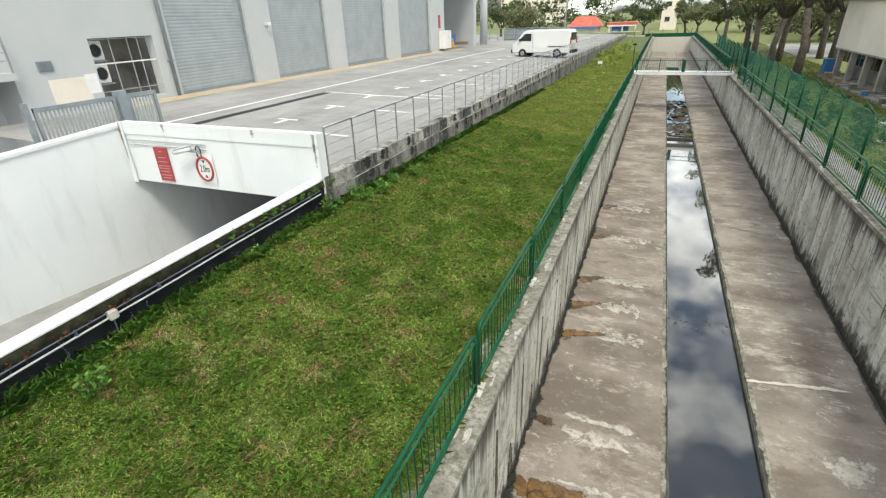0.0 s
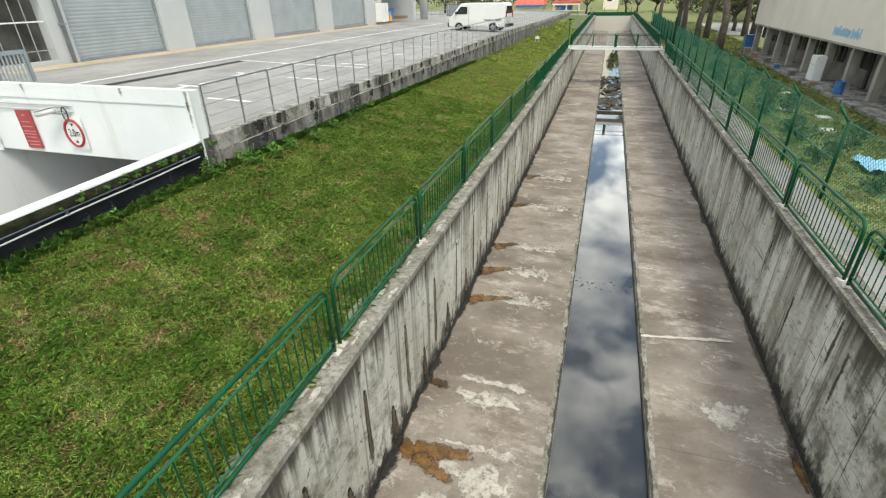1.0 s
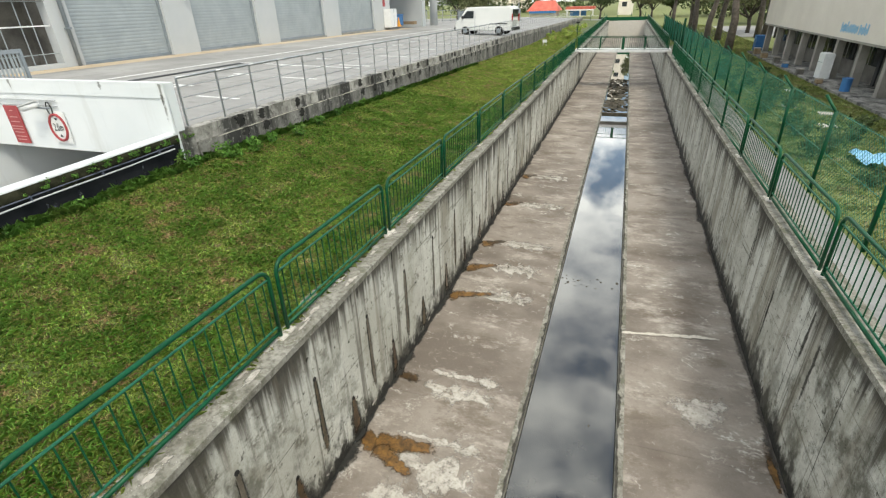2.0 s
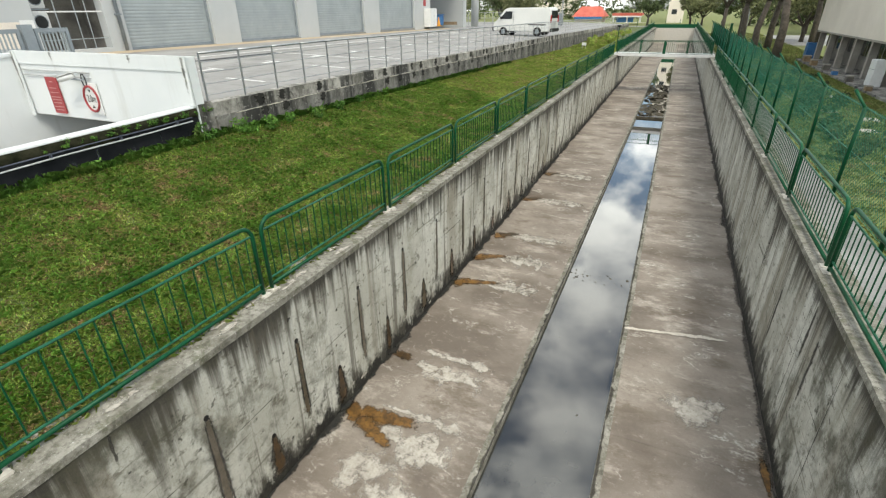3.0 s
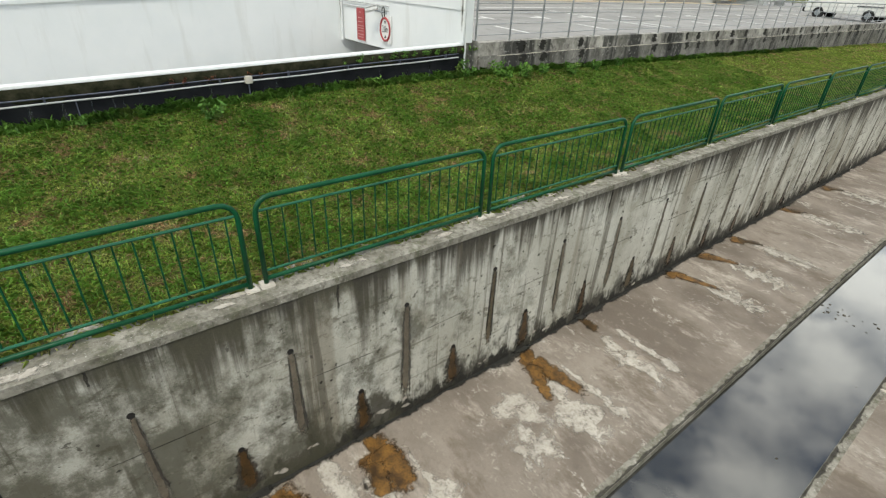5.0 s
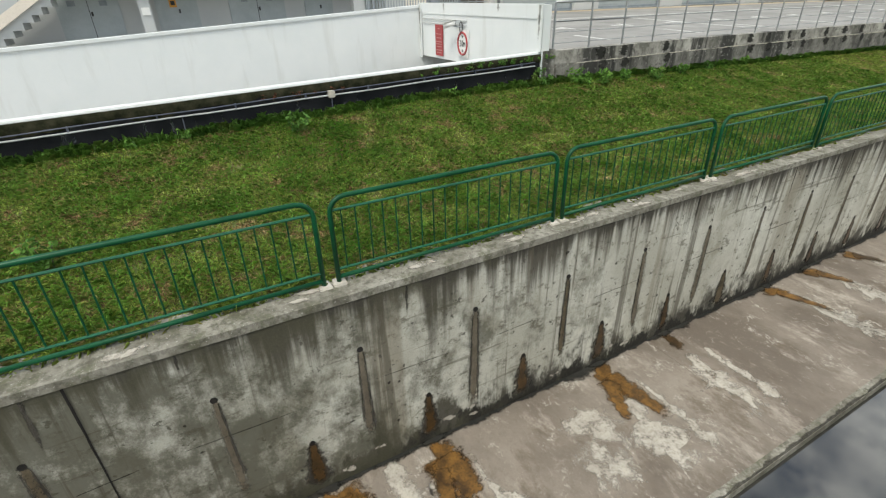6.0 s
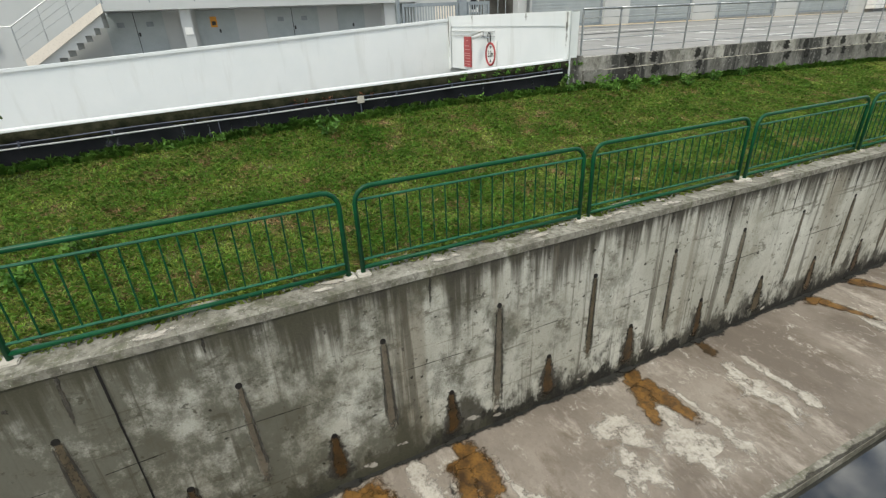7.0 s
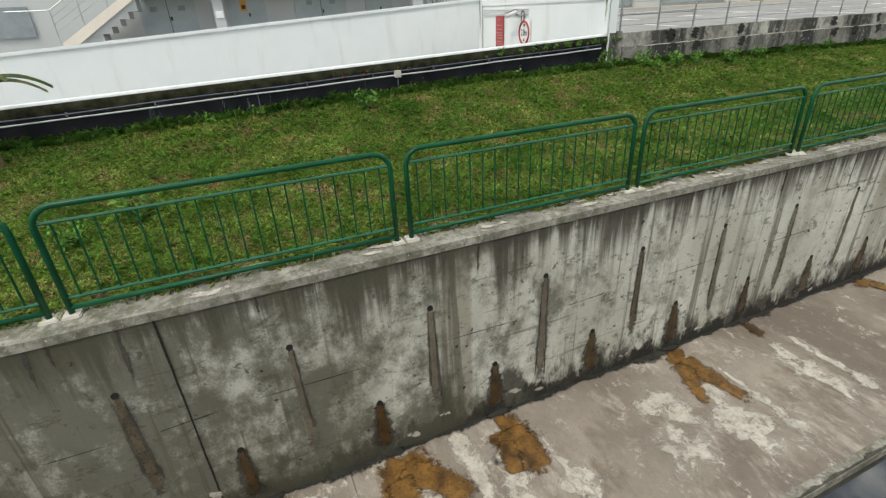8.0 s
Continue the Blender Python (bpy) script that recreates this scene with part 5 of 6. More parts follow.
part("meter_box", boxed(XB - 0.1, XB + 0.08, -3.45, -3.23, 1.45, 1.65), M["sign_white"], bld, "small white box")
part("window_pane", boxed(XB - 1.06, XB - 1.05, 3.45, 4.1, 1.3, 2.1), M["door_grey"], bld, "grey window")
# landing railing
for zz in (0.3, 0.5, 0.7, 0.9):
    part("landing_rail", tubed([(XB + 0.2, -5.4, 2.34 + zz), (XB + 0.2, 4.15, 2.34 + zz)], 0.014, 6), M["steel"], bld)
for k in range(9):
    part("landing_post", boxed(XB + 0.18, XB + 0.22, -5.4 + 1.19 * k, -5.36 + 1.19 * k, 2.34, 3.26), M["grey_metal"], bld)
# stair from the yard to the landing
stair = thing("stair", "white concrete stair with steel handrail beside the building", "stair")
stair.matrix_basis = FACTORY @ Matrix.Translation((0, -1.2, 0))
n = 7
for k in range(n):
    y1 = -4.3 - k * 0.26
    part("step", boxed(XB - 0.9, XB + 0.2, y1 - 0.26, y1, FLOOR - 0.2 if k == n - 1 else 2.16 - (k + 1) * 0.18 - 0.25, 2.34 - (k + 1) * 0.18), M["white_facade"], stair)
st = bmesh.new()
pts = [(-4.2, 2.36), (-4.2, 2.12), (-6.35, 0.72), (-6.35, 1.02)]
va = [st.verts.new((XB + 0.2, a, b)) for a, b in pts]
vb = [st.verts.new((XB + 0.3, a, b)) for a, b in pts]
st.faces.new(va)
st.faces.new(vb[::-1])
for i in range(4):
    st.faces.new((va[i], va[(i + 1) % 4], vb[(i + 1) % 4], vb[i]))
part("stringer", st, M["beige"], stair, "cream stair stringer")
part("handrail", tubed([(XB + 0.25, -4.25, 3.2), (XB + 0.25, -6.4, 1.85), (XB + 0.25, -7.4, 1.85)], 0.018, 6), M["steel"], stair)
for a, b in ((-4.3, 2.3), (-5.0, 1.85), (-5.7, 1.4), (-6.4, 1.0)):
    part("rail_post", tubed([(XB + 0.25, a, b), (XB + 0.25, a, b + 0.88)], 0.016, 6), M["steel"], stair)
for off in (0.3, 0.5, 0.68):
    part("rail_wire", tubed([(XB + 0.25, -4.3, 2.3 + off), (XB + 0.25, -6.4, 1.0 + off)], 0.007, 5), M["steel"], stair)
part("louvre_panel", boxed(XB - 1.09, XB - 1.03, -9.9, -8.4, 1.2, 2.0), M["grey_metal"], bld, "grey louvre panel")

# grey gate and fence beside the ramp wall
gate = thing("sliding_gate", "grey steel slatted gate standing half open beside the ramp", "gate")
XG = -11.3
for (y0, y1, lab) in ((2.15, 4.1, 0), (4.45, 5.3, 1)):
    part("gate_frame", boxed(XG - 0.03, XG + 0.03, y0, y1, 2.72, 2.82), M["grey_metal"], gate)
    part("gate_frame", boxed(XG - 0.03, XG + 0.03, y0, y1, 1.50, 1.58), M["grey_metal"], gate)
    for yy in (y0, y1 - 0.07):
        part("stile", boxed(XG - 0.035, XG + 0.035, yy, yy + 0.07, 1.10, 2.82), M["grey_metal"], gate)
    k = y0 + 0.14
    while k < y1 - 0.1:
        part("slat", boxed(XG - 0.012, XG + 0.012, k, k + 0.035, 1.58, 2.72), M["shutter"], gate)
        k += 0.095
part("gate_post", boxed(XG - 0.1, XG + 0.1, 4.14, 4.40, 1.10, 2.92), M["grey_metal"], gate, "thick grey gate post")
part("gate_post", boxed(XG - 0.06, XG + 0.06, 1.97, 2.06, 1.10, 2.95), M["grey_metal"], gate, "slim grey gate post")

# wall cameras on the pillar
wl2 = thing("facade_camera", "small white camera on the facade pillar", "camera")
wl2.matrix_basis = FACTORY
part("body", boxed(XB, XB + 0.25, 14.1, 14.28, 3.2, 3.32, 0.02), M["sign_white"], wl2)
part("arm", tubed([(XB, 14.2, 3.1), (XB + 0.12, 14.2, 3.0), (XB + 0.12, 14.2, 3.2)], 0.02, 6), M["sign_white"], wl2)

# ---- goods at the recess ----
skip = thing("blue_bin", "blue metal bin beside the building recess", "bin")
part("tub", boxed(XB - 1.6, XB - 0.4, 34.3, 35.6, FLOOR, FLOOR + 0.75, 0.04), M["blue"], skip)
part("rim", boxed(XB - 1.65, XB - 0.35, 34.25, 35.65, FLOOR + 0.75, FLOOR + 0.81, 0.01), M["blue"], skip)
skip.matrix_basis = FACTORY @ Matrix.Translation((0, 2, 0))
for k in range(6):
    pl = thing("timber_plank", "weathered timber plank in a stack on the ground", "plank", "timber stack")
    part("board", boxed(XB - 1.2 + 0.02 * k, XB + 0.3, 36.2 + 0.22 * (k % 3), 36.4 + 0.22 * (k % 3), FLOOR + 0.12 * (k // 3), FLOOR + 0.11 + 0.12 * (k // 3), 0.008), M["wood"], pl)
    pl.matrix_basis = FACTORY @ Matrix.Translation((0, 2, 0))
box_e = thing("switch_cabinet", "pale blue-white cabinet against the pillar", "cabinet")
box_e.matrix_basis = FACTORY @ Matrix.Translation((0, 2, 0))
part("case", boxed(XB + 0.02, XB + 0.6, 31.0, 32.1, FLOOR, FLOOR + 1.25, 0.02), M["sign_white"], box_e)
part("door_gap", boxed(XB + 0.6, XB + 0.605, 31.54, 31.56, FLOOR + 0.05, FLOOR + 1.2), M["grey_metal"], box_e)
cone_t = thing("traffic_cone", "orange traffic cone at the pillar foot", "traffic cone")
cone_t.matrix_basis = FACTORY @ Matrix.Translation((0, 2, 0))
cb = bmesh.new()
bmesh.ops.create_cone(cb, cap_ends=True, segments=14, radius1=0.16, radius2=0.03, depth=0.6, matrix=Matrix.Translation((XB + 0.5, 32.6, FLOOR + 0.34)))
part("cone", cb, M["orange"], cone_t)
part("base", boxed(XB + 0.3, XB + 0.7, 32.4, 32.8, FLOOR, FLOOR + 0.04), M["orange"], cone_t)


# ---- parked van ----
def make_van(m, name="panel_van", paint="van", label="white panel van parked across the driveway"):
    v = thing(name, label, "van")
    prof = [(-2.35, 0.32), (-2.35, 0.85), (-2.30, 1.85), (-2.15, 1.97), (1.15, 1.97), (1.45, 1.85), (2.05, 1.10), (2.32, 0.95), (2.36, 0.35)]
    bm = bmesh.new()
    a = [bm.verts.new((x, -0.84 * (0.93 if z > 1.5 else 1), z)) for x, z in prof]
    b = [bm.verts.new((x, 0.84 * (0.93 if z > 1.5 else 1), z)) for x, z in prof]
    bm.faces.new(a)
    bm.faces.new(b[::-1])
    n = len(prof)
    for i in range(n):
        bm.faces.new((a[i], b[i], b[(i + 1) % n], a[(i + 1) % n]))
    bmesh.ops.recalc_face_normals(bm, faces=bm.faces[:])
    bmesh.ops.bevel(bm, geom=bm.edges[:], offset=0.06, segments=3, affect="EDGES", clamp_overlap=True)
    body = part("body", bm, M[paint], v, smooth=False)
    for sg in (-1, 1):
        w = bmesh.new()
        pts = [(0.75, 1.20), (0.75, 1.72), (1.30, 1.72), (1.78, 1.20)]
        w.faces.new([w.verts.new((x, sg * (0.86 - 0.055 * (z - 1.1) / 0.6), z)) for x, z in pts])
        part("side_window", w, M["glass"], v, "dark side window")
        part("side_trim", boxed(-2.0, -0.6, sg * 0.845 - 0.012, sg * 0.845 + 0.012, 0.78, 0.84), M["black"], v)
        part("door_seam", boxed(0.62, 0.64, sg * 0.846 - 0.006, sg * 0.846 + 0.006, 0.45, 1.75), M["grey_metal"], v)
        part("tail_lamp", boxed(-2.385, -2.33, sg * 0.74 - 0.07, sg * 0.74 + 0.07, 0.95, 1.45, 0.01), M["lamp_red"], v, "red tail lamp")
        part("head_lamp", boxed(2.28, 2.36, sg * 0.62 - 0.14, sg * 0.62 + 0.14, 0.72, 0.90, 0.02), M["glass"], v, "head lamp")
        part("mirror", boxed(1.55, 1.68, sg * 0.98 - 0.09, sg * 0.98 + 0.09, 1.18, 1.38, 0.02), M["black"], v)
        for x in (-1.35, 1.45):
            wt = bmesh.new()
            bmesh.ops.create_cone(wt, cap_ends=True, segments=24, radius1=0.32, radius2=0.32, depth=0.22, matrix=pose(x, sg * 0.76, 0.32, 90, 0, 0))
            tyre = part("wheel", wt, M["rubber"], v, "black tyre")
            wr = bmesh.new()
            bmesh.ops.create_cone(wr, cap_ends=True, segments=18, radius1=0.19, radius2=0.15, depth=0.05, matrix=pose(x, sg * 0.875, 0.32, -90 * sg, 0, 0))
            part("rim", wr, M["grey_metal"], tyre)
    ws = bmesh.new()
    ws.faces.new([ws.verts.new(p) for p in ((1.52, -0.70, 1.80), (1.52, 0.70, 1.80), (2.04, 0.76, 1.16), (2.04, -0.76, 1.16))])
    part("windscreen", ws, M["glass"], v, "dark windscreen")
    part("rear_window", boxed(-2.36, -2.33, -0.6, 0.6, 1.25, 1.75), M["glass"], v)
    part("front_bumper", boxed(2.28, 2.44, -0.82, 0.82, 0.32, 0.62, 0.04), M["black"], v, "dark bumper")
    part("rear_bumper", boxed(-2.46, -2.30, -0.82, 0.82, 0.32, 0.55, 0.04), M["black"], v)
    v.matrix_basis = m
    return v


make_van(pose(-6.9, 36.5, drive_z(-6.9, 36.5), 0, 0, 172))


# ---- building across the canal ----
XQ = 12.1
YQ = 3.0
rb2 = thing("workshop_building", "old beige building with overhanging upper floor and dark bays", "building", at=(0, YQ, 0))
part("upper_wall", boxed(XQ, XQ + 9, 6, 33.5, 1.75, 4.4), M["beige"], rb2, "cream upper wall")
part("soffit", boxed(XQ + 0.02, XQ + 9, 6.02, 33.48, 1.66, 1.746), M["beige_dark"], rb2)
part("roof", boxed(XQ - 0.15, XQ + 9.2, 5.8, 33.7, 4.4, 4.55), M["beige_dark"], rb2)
# bay back wall, its shade under the upper floor painted in
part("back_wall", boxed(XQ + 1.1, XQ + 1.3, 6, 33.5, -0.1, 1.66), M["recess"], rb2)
part("plinth", boxed(XQ - 0.7, XQ + 1.1, 6, 33.5, -0.1, 0.05), M["curb_mid"], rb2, "dark grey walkway plinth")
for k in range(11):
    y0 = 7.5 + 2.55 * k
    part("column", boxed(XQ + 0.15, XQ + 0.45, y0, y0 + 0.28, 0.05, 1.66, 0.01), M["beige_dark"], rb2, "grey column")
    win = part("window", boxed(XQ + 1.05, XQ + 1.095, y0 + 0.6, y0 + 2.2, 0.75, 1.5), M["glass"], rb2, "dark window")
    part("mullion", boxed(XQ + 1.03, XQ + 1.048, y0 + 1.38, y0 + 1.43, 0.75, 1.5), M["beige_dark"], win)
    if k % 3 == 1:
        part("door_leaf", boxed(XQ + 1.04, XQ + 1.098, y0 + 0.32, y0 + 0.56, 0.05, 1.5), M["dark"], rb2)
for k, (y0, w) in enumerate(((17.2, 0.9), (18.2, 0.8), (19.1, 0.7))):
    for j in range(6):
        yy = y0 + j * 0.15
        hh = 0.18 + 0.2 * random.Random(k * 7 + j).random()
        part("painted_bar", boxed(XQ - 0.008, XQ - 0.002, yy, yy + 0.11, 2.02 - 0.05 * (j % 2), 2.02 + hh), M["tarp"], rb2, "faded blue painted lettering bar")
fridge = thing("white_cabinet", "white metal cabinet standing outside the bays", "cabinet", at=(0, YQ + 0.3, 0))
part("case", boxed(XQ - 0.3, XQ + 0.1, 19.6, 20.3, 0.05, 1.1, 0.02), M["sign_white"], fridge)
part("door_gap", boxed(XQ - 0.305, XQ - 0.30, 19.6, 20.3, 0.72, 0.735), M["grey_metal"], fridge)
drum = thing("blue_drum", "blue plastic drum beside the plinth", "drum", at=(0, YQ, 0))
db = bmesh.new()
bmesh.ops.create_cone(db, cap_ends=True, segments=18, radius1=0.17, radius2=0.17, depth=0.47, matrix=Matrix.Translation((XQ - 0.35, 16.6, 0.285)))
part("shell", db, M["blue"], drum)
part("lid", tubed([(XQ - 0.35 + 0.17 * math.cos(a * 0.4), 16.6 + 0.17 * math.sin(a * 0.4), 0.52) for a in range(16)], 0.02, 5, True), M["blue"], drum)
shed = thing("blue_container", "small blue box unit at the building corner", "container", at=(0, YQ, 0))
part("case", boxed(XQ - 0.1, XQ + 0.5, 34.3, 35.0, -0.07, 0.95, 0.02), M["blue"], shed)
part("door_gap", boxed(XQ - 0.11, XQ - 0.10, 34.6, 34.63, 0, 0.9), M["dark"], shed)
for k, (x, y, c, s) in enumerate(((10.0, 29.0, "wood", 0.32), (10.1, 26.5, "recess", 0.3), (10.0, 24.2, "blue", 0.24), (10.1, 31.5, "wood", 0.36), (10.0, 21.6, "recess", 0.26), (9.95, 18.6, "wood", 0.22))):
    cr = thing("stored_crate", "worn crate stored along the workshop front", "crate", "workshop clutter", at=(1.5, YQ, 0))
    part("case", boxed(x - s * 0.5, x + s * 0.5, y - s * 0.7, y + s * 0.7, -0.07 if x < 9.9 else 0.05, s, 0.02), M[c], cr)
    part("lid", boxed(x - s * 0.54, x + s * 0.54, y - s * 0.74, y + s * 0.74, s, s + 0.04, 0.01), M["beige_dark"], cr)
tarp = thing("blue_tarp", "crumpled light blue tarpaulin lying on the grass", "tarpaulin")
part("cloth", sheet(14, 14, lambda u, v: (8.9 + 1.0 * u, 9.0 + 1.1 * v, 0.06 + 0.12 * abs(noise.noise((u * 4, v * 4, 1))) + 0.05 * math.sin(u * 9))), M["tarp"], tarp)
for k, (x, y) in enumerate(((9.2, 16.5), (9.5, 13.5), (10.1, 20.0), (10.0, 15.4))):
    ps = thing("paving_slab", "pale concrete slab lying in the grass", "slab", "slabs in the grass")
    part("slab", boxed(x - 0.20, x + 0.20, y - 0.22, y + 0.22, -0.06, -0.015, 0.01), M["mortar"], ps)

# ---- distance: roads, boundary, pavilion, blocks ----
FZ = -0.20
tagged(part("far_road", boxed(-60, 80, FAR + 4, FAR + 11, FZ - 0.05, FZ + 0.02), M["road"]), "grey road crossing in the distance", "road", kind="structure")
rdm = bmesh.new()
rdm.faces.new([rdm.verts.new(p) for p in ((8.2, 70, -0.03), (11.0, 51, -0.03), (60, 55, -0.03), (60, 74, -0.03))])
tagged(part("side_road", rdm, M["drive"]), "pale side road behind the trees", "road", kind="structure")
tagged(part("far_yard", sheet(2, 30, lambda u, v: (-42 + 24.8 * u, 39.2 + (FAR - 39.2) * v, DZ + 0.39 + drop(39.2 + (FAR - 39.2) * v))), M["drive"]), "pale concrete yard beyond the factory", "yard", kind="structure")
pav = thing("fuel_canopy", "distant canopy with red roof edge and blue panels", "canopy", at=(0, 14, 0.5))
part("roof", boxed(-9.5, -3.6, 100, 106, 1.05, 1.55), M["red_roof"], pav)
part("fascia", boxed(-9.5, -3.6, 99.9, 99.99, 0.80, 1.05), M["sign_white"], pav)
for x in (-9.3, -6.6, -4.0):
    part("pillar", boxed(x, x + 0.3, 100.2, 100.5, FZ, 1.05), M["sign_white"], pav)
part("panel", boxed(-8.6, -5.2, 100.6, 100.8, -0.2, 0.75), M["blue"], pav)
part("low_wall", boxed(-12, -2.6, 98.6, 98.8, FZ, -0.25), M["sign_white"], pav)
pav2 = thing("low_house", "distant low house with orange-red roof", "house", at=(0, 14, 0.5))
part("wall", boxed(-17.4, -11.6, 101, 107, FZ, 0.9), M["beige"], pav2)
rm = bmesh.new()
rv = [rm.verts.new(p) for p in ((-18, 100.4, 0.9), (-11, 100.4, 0.9), (-11, 107.6, 0.9), (-18, 107.6, 0.9), (-16.6, 104, 2.9), (-12.4, 104, 2.9))]
for q in ((0, 1, 5, 4), (1, 2, 5), (2, 3, 4, 5), (3, 0, 4), (0, 3, 2, 1)):
    rm.faces.new([rv[i] for i in q])
part("roof", rm, M["red_roof"], pav2, "orange-red hipped roof")
part("blue_fascia", boxed(-17.4, -11.6, 100.3, 100.38, 0.45, 0.88), M["blue"], pav2, "blue fascia board")
for k, (x, y, w, h) in enumerate(((0.8, 132, 3.4, 16), (-70, 240, 30, 30), (40, 230, 26, 24))):
    blk = thing("apartment_block", "distant cream apartment block behind trees", "apartment block", "distant blocks")
    part("wall", boxed(x, x + w, y, y + 8, FZ, h), M["beige"], blk)
    part("roof", boxed(x - 0.3, x + w + 0.3, y - 0.3, y + 8.3, h, h + 0.6), M["beige_dark"], blk)
    for f in range(int(h / 3.2)):
        for c in range(max(1, int(w / 3))):
            part("window", boxed(x + 0.8 + 3 * c, x + 1.9 + 3 * c, y - 0.05, y - 0.004, 1.6 + 3.2 * f, 2.6 + 3.2 * f), M["glass"], blk)
netting = thing("far_mesh_fence", "dark green mesh fence behind the canal bend", "fence")
part("net", boxed(-1.2, XR + 0.6, FAR + 0.5, FAR + 0.53, -0.2, 0.45), M["green"], netting)
for k in range(5):
    part("post", tubed([(-3.0 + 2.3 * k, FAR + 0.45, -0.3), (-3.0 + 2.3 * k, FAR + 0.45, 1.2)], 0.05, 6), M["green"], netting)
# metal fence across the far driveway
ff = thing("far_fence", "grey metal fence closing the yard in the distance", "fence")
FB = DZ + 0.39 + drop(64)
for k in range(16):
    part("post", boxed(-27 + 1.15 * k, -26.93 + 1.15 * k, 64, 64.07, FB - 0.1, FB + 1.5), M["steel"], ff)
for zz in (0.2, 0.8, 1.45):
    part("rail", boxed(-27, -9.6, 64.0, 64.05, FB + zz, FB + zz + 0.05), M["steel"], ff)
part("sheeting", boxed(-18, -9.6, 64.08, 64.1, FB, FB + 1.35), M["grey_metal"], ff, "grey sheet panels")
sb3 = thing("signboard", "small pale board on legs in the grass", "signboard")
part("board", boxed(-3.1, -2.75, 40.6, 40.64, 0.35, 0.57), M["sign_white"], sb3)
for x in (-3.07, -2.82):
    part("leg", boxed(x, x + 0.03, 40.645, 40.67, -0.02, 0.55), M["sign_white"], sb3)
lp = thing("bollard_lamp", "slim dark lamp post on the grass bank", "lamp post")
part("pole", tubed([(-0.35, 41.0, -0.05), (-0.35, 41.0, 1.75)], 0.03, 8), M["green"], lp)
part("head", boxed(-0.5, -0.2, 40.88, 41.12, 1.75, 1.88, 0.02), M["dark"], lp)
for k, (x, y, h) in enumerate(((10.6, 62, 8), (-11, 70, 8.5))):
    sl = thing("street_lamp", "tall grey street lamp with a curved arm", "street lamp", "street lamps")
    part("pole", tubed([(x, y, -0.05), (x, y, h), (x + 0.6, y, h + 0.4), (x + 1.6, y, h + 0.45)], 0.07, 8), M["steel"], sl)
    part("head", boxed(x + 1.5, x + 2.1, y - 0.12, y + 0.12, h + 0.36, h + 0.48, 0.02), M["steel"], sl)


# ---- trees, shrubs, weeds, grass ----
def leaf_cloud(name, spots, size, count, seed, material, parent=None, flat=0.6):
    """Many small leaf blades scattered through clumps: spots are (x, y, z, radius)."""
    rr = np.random.RandomState(seed)
    w = np.array([s[3] ** 2 for s in spots])
    idx = rr.choice(len(spots), count, p=w / w.sum())
    c = np.array(spots)[idx]
    d = rr.normal(size=(count, 3))
    d /= np.linalg.norm(d, axis=1)[:, None]
    rad = rr.rand(count) ** 0.45
    p = c[:, :3] + d * (c[:, 3] * rad)[:, None] * np.array([1, 1, flat])
    a = rr.normal(size=(count, 3))
    a /= np.linalg.norm(a, axis=1)[:, None]
    b = np.cross(a, rr.normal(size=(count, 3)))
    b /= np.linalg.norm(b, axis=1)[:, None]
    s = size * rr.uniform(0.6, 1.4, count)[:, None]
    verts = np.stack([p - a * s, p + b * s * 0.45, p + a * s, p - b * s * 0.45], 1).reshape(-1, 3)
    q = np.arange(count)[:, None] * 4 + np.arange(4)
    me = bpy.data.meshes.new(name)
    me.from_pydata(verts.tolist(), [], q.tolist())
    me.materials.append(material)
    ob = new(name, me)
    if parent is not None:
        ob.parent = parent
    return ob


def tree(x, y, z, h, spread, seed, leaf="leaf", label="broad green roadside tree with forked trunk", n=2600, size=0.16, low=0.40):
    rr = random.Random(seed)
    t = thing("tree", label, "tree", "trees")
    tb = bmesh.new()
    spots = []
    trunk_top = Vector((x + rr.uniform(-0.3, 0.3), y + rr.uniform(-0.3, 0.3), z + h * low))
    tube(tb, [(x, y, z - 0.1), (x + rr.uniform(-0.08, 0.08), y, z + h * low * 0.5), trunk_top], [h * 0.030, h * 0.024, h * 0.019], 9)
    for k in range(7):
        a = k * 0.9 + rr.uniform(-0.4, 0.4)
        ln = spread * rr.uniform(0.5, 1.0)
        mid = trunk_top + Vector((math.cos(a) * ln * 0.5, math.sin(a) * ln * 0.5, h * rr.uniform(0.12, 0.24)))
        tip = mid + Vector((math.cos(a) * ln * 0.5, math.sin(a) * ln * 0.5, h * rr.uniform(0.05, 0.28)))
        tube(tb, [trunk_top - Vector((0, 0, 0.1 * k * 0.2)), mid, tip], [h * 0.013, h * 0.008, h * 0.003], 6)
        for p, r in ((mid, 0.30), (tip, 0.36), ((mid + tip) / 2, 0.3)):
            for _ in range(2):
                o = Vector((rr.uniform(-1, 1), rr.uniform(-1, 1), rr.uniform(-0.4, 0.6))) * spread * 0.22
                spots.append((*(p + o), spread * r * rr.uniform(0.6, 1.1)))
    part("trunk", tb, M["bark"], t, "grey-brown bark", smooth=True)
    leaf_cloud("crown", spots, size, n, seed, M[leaf], t)
    return t


tree(9.9, 34.5, -0.08, 9.5, 2.6, 1, "leaf", n=8500, size=0.10, low=0.44)
tree(9.2, 39.5, -0.08, 8.5, 2.3, 2, "leaf_dry", n=5500, size=0.09, low=0.42)
tree(8.8, 45, -0.08, 9.0, 2.4, 3, "leaf_dry", n=5200, size=0.10, low=0.38)
tree(11, 47, -0.08, 9.5, 2.9, 6, "leaf", n=6200, size=0.11, low=0.38)
tree(9.8, 58, -0.08, 9.5, 3.0, 4, "leaf_dry", n=4600, size=0.13, low=0.34)
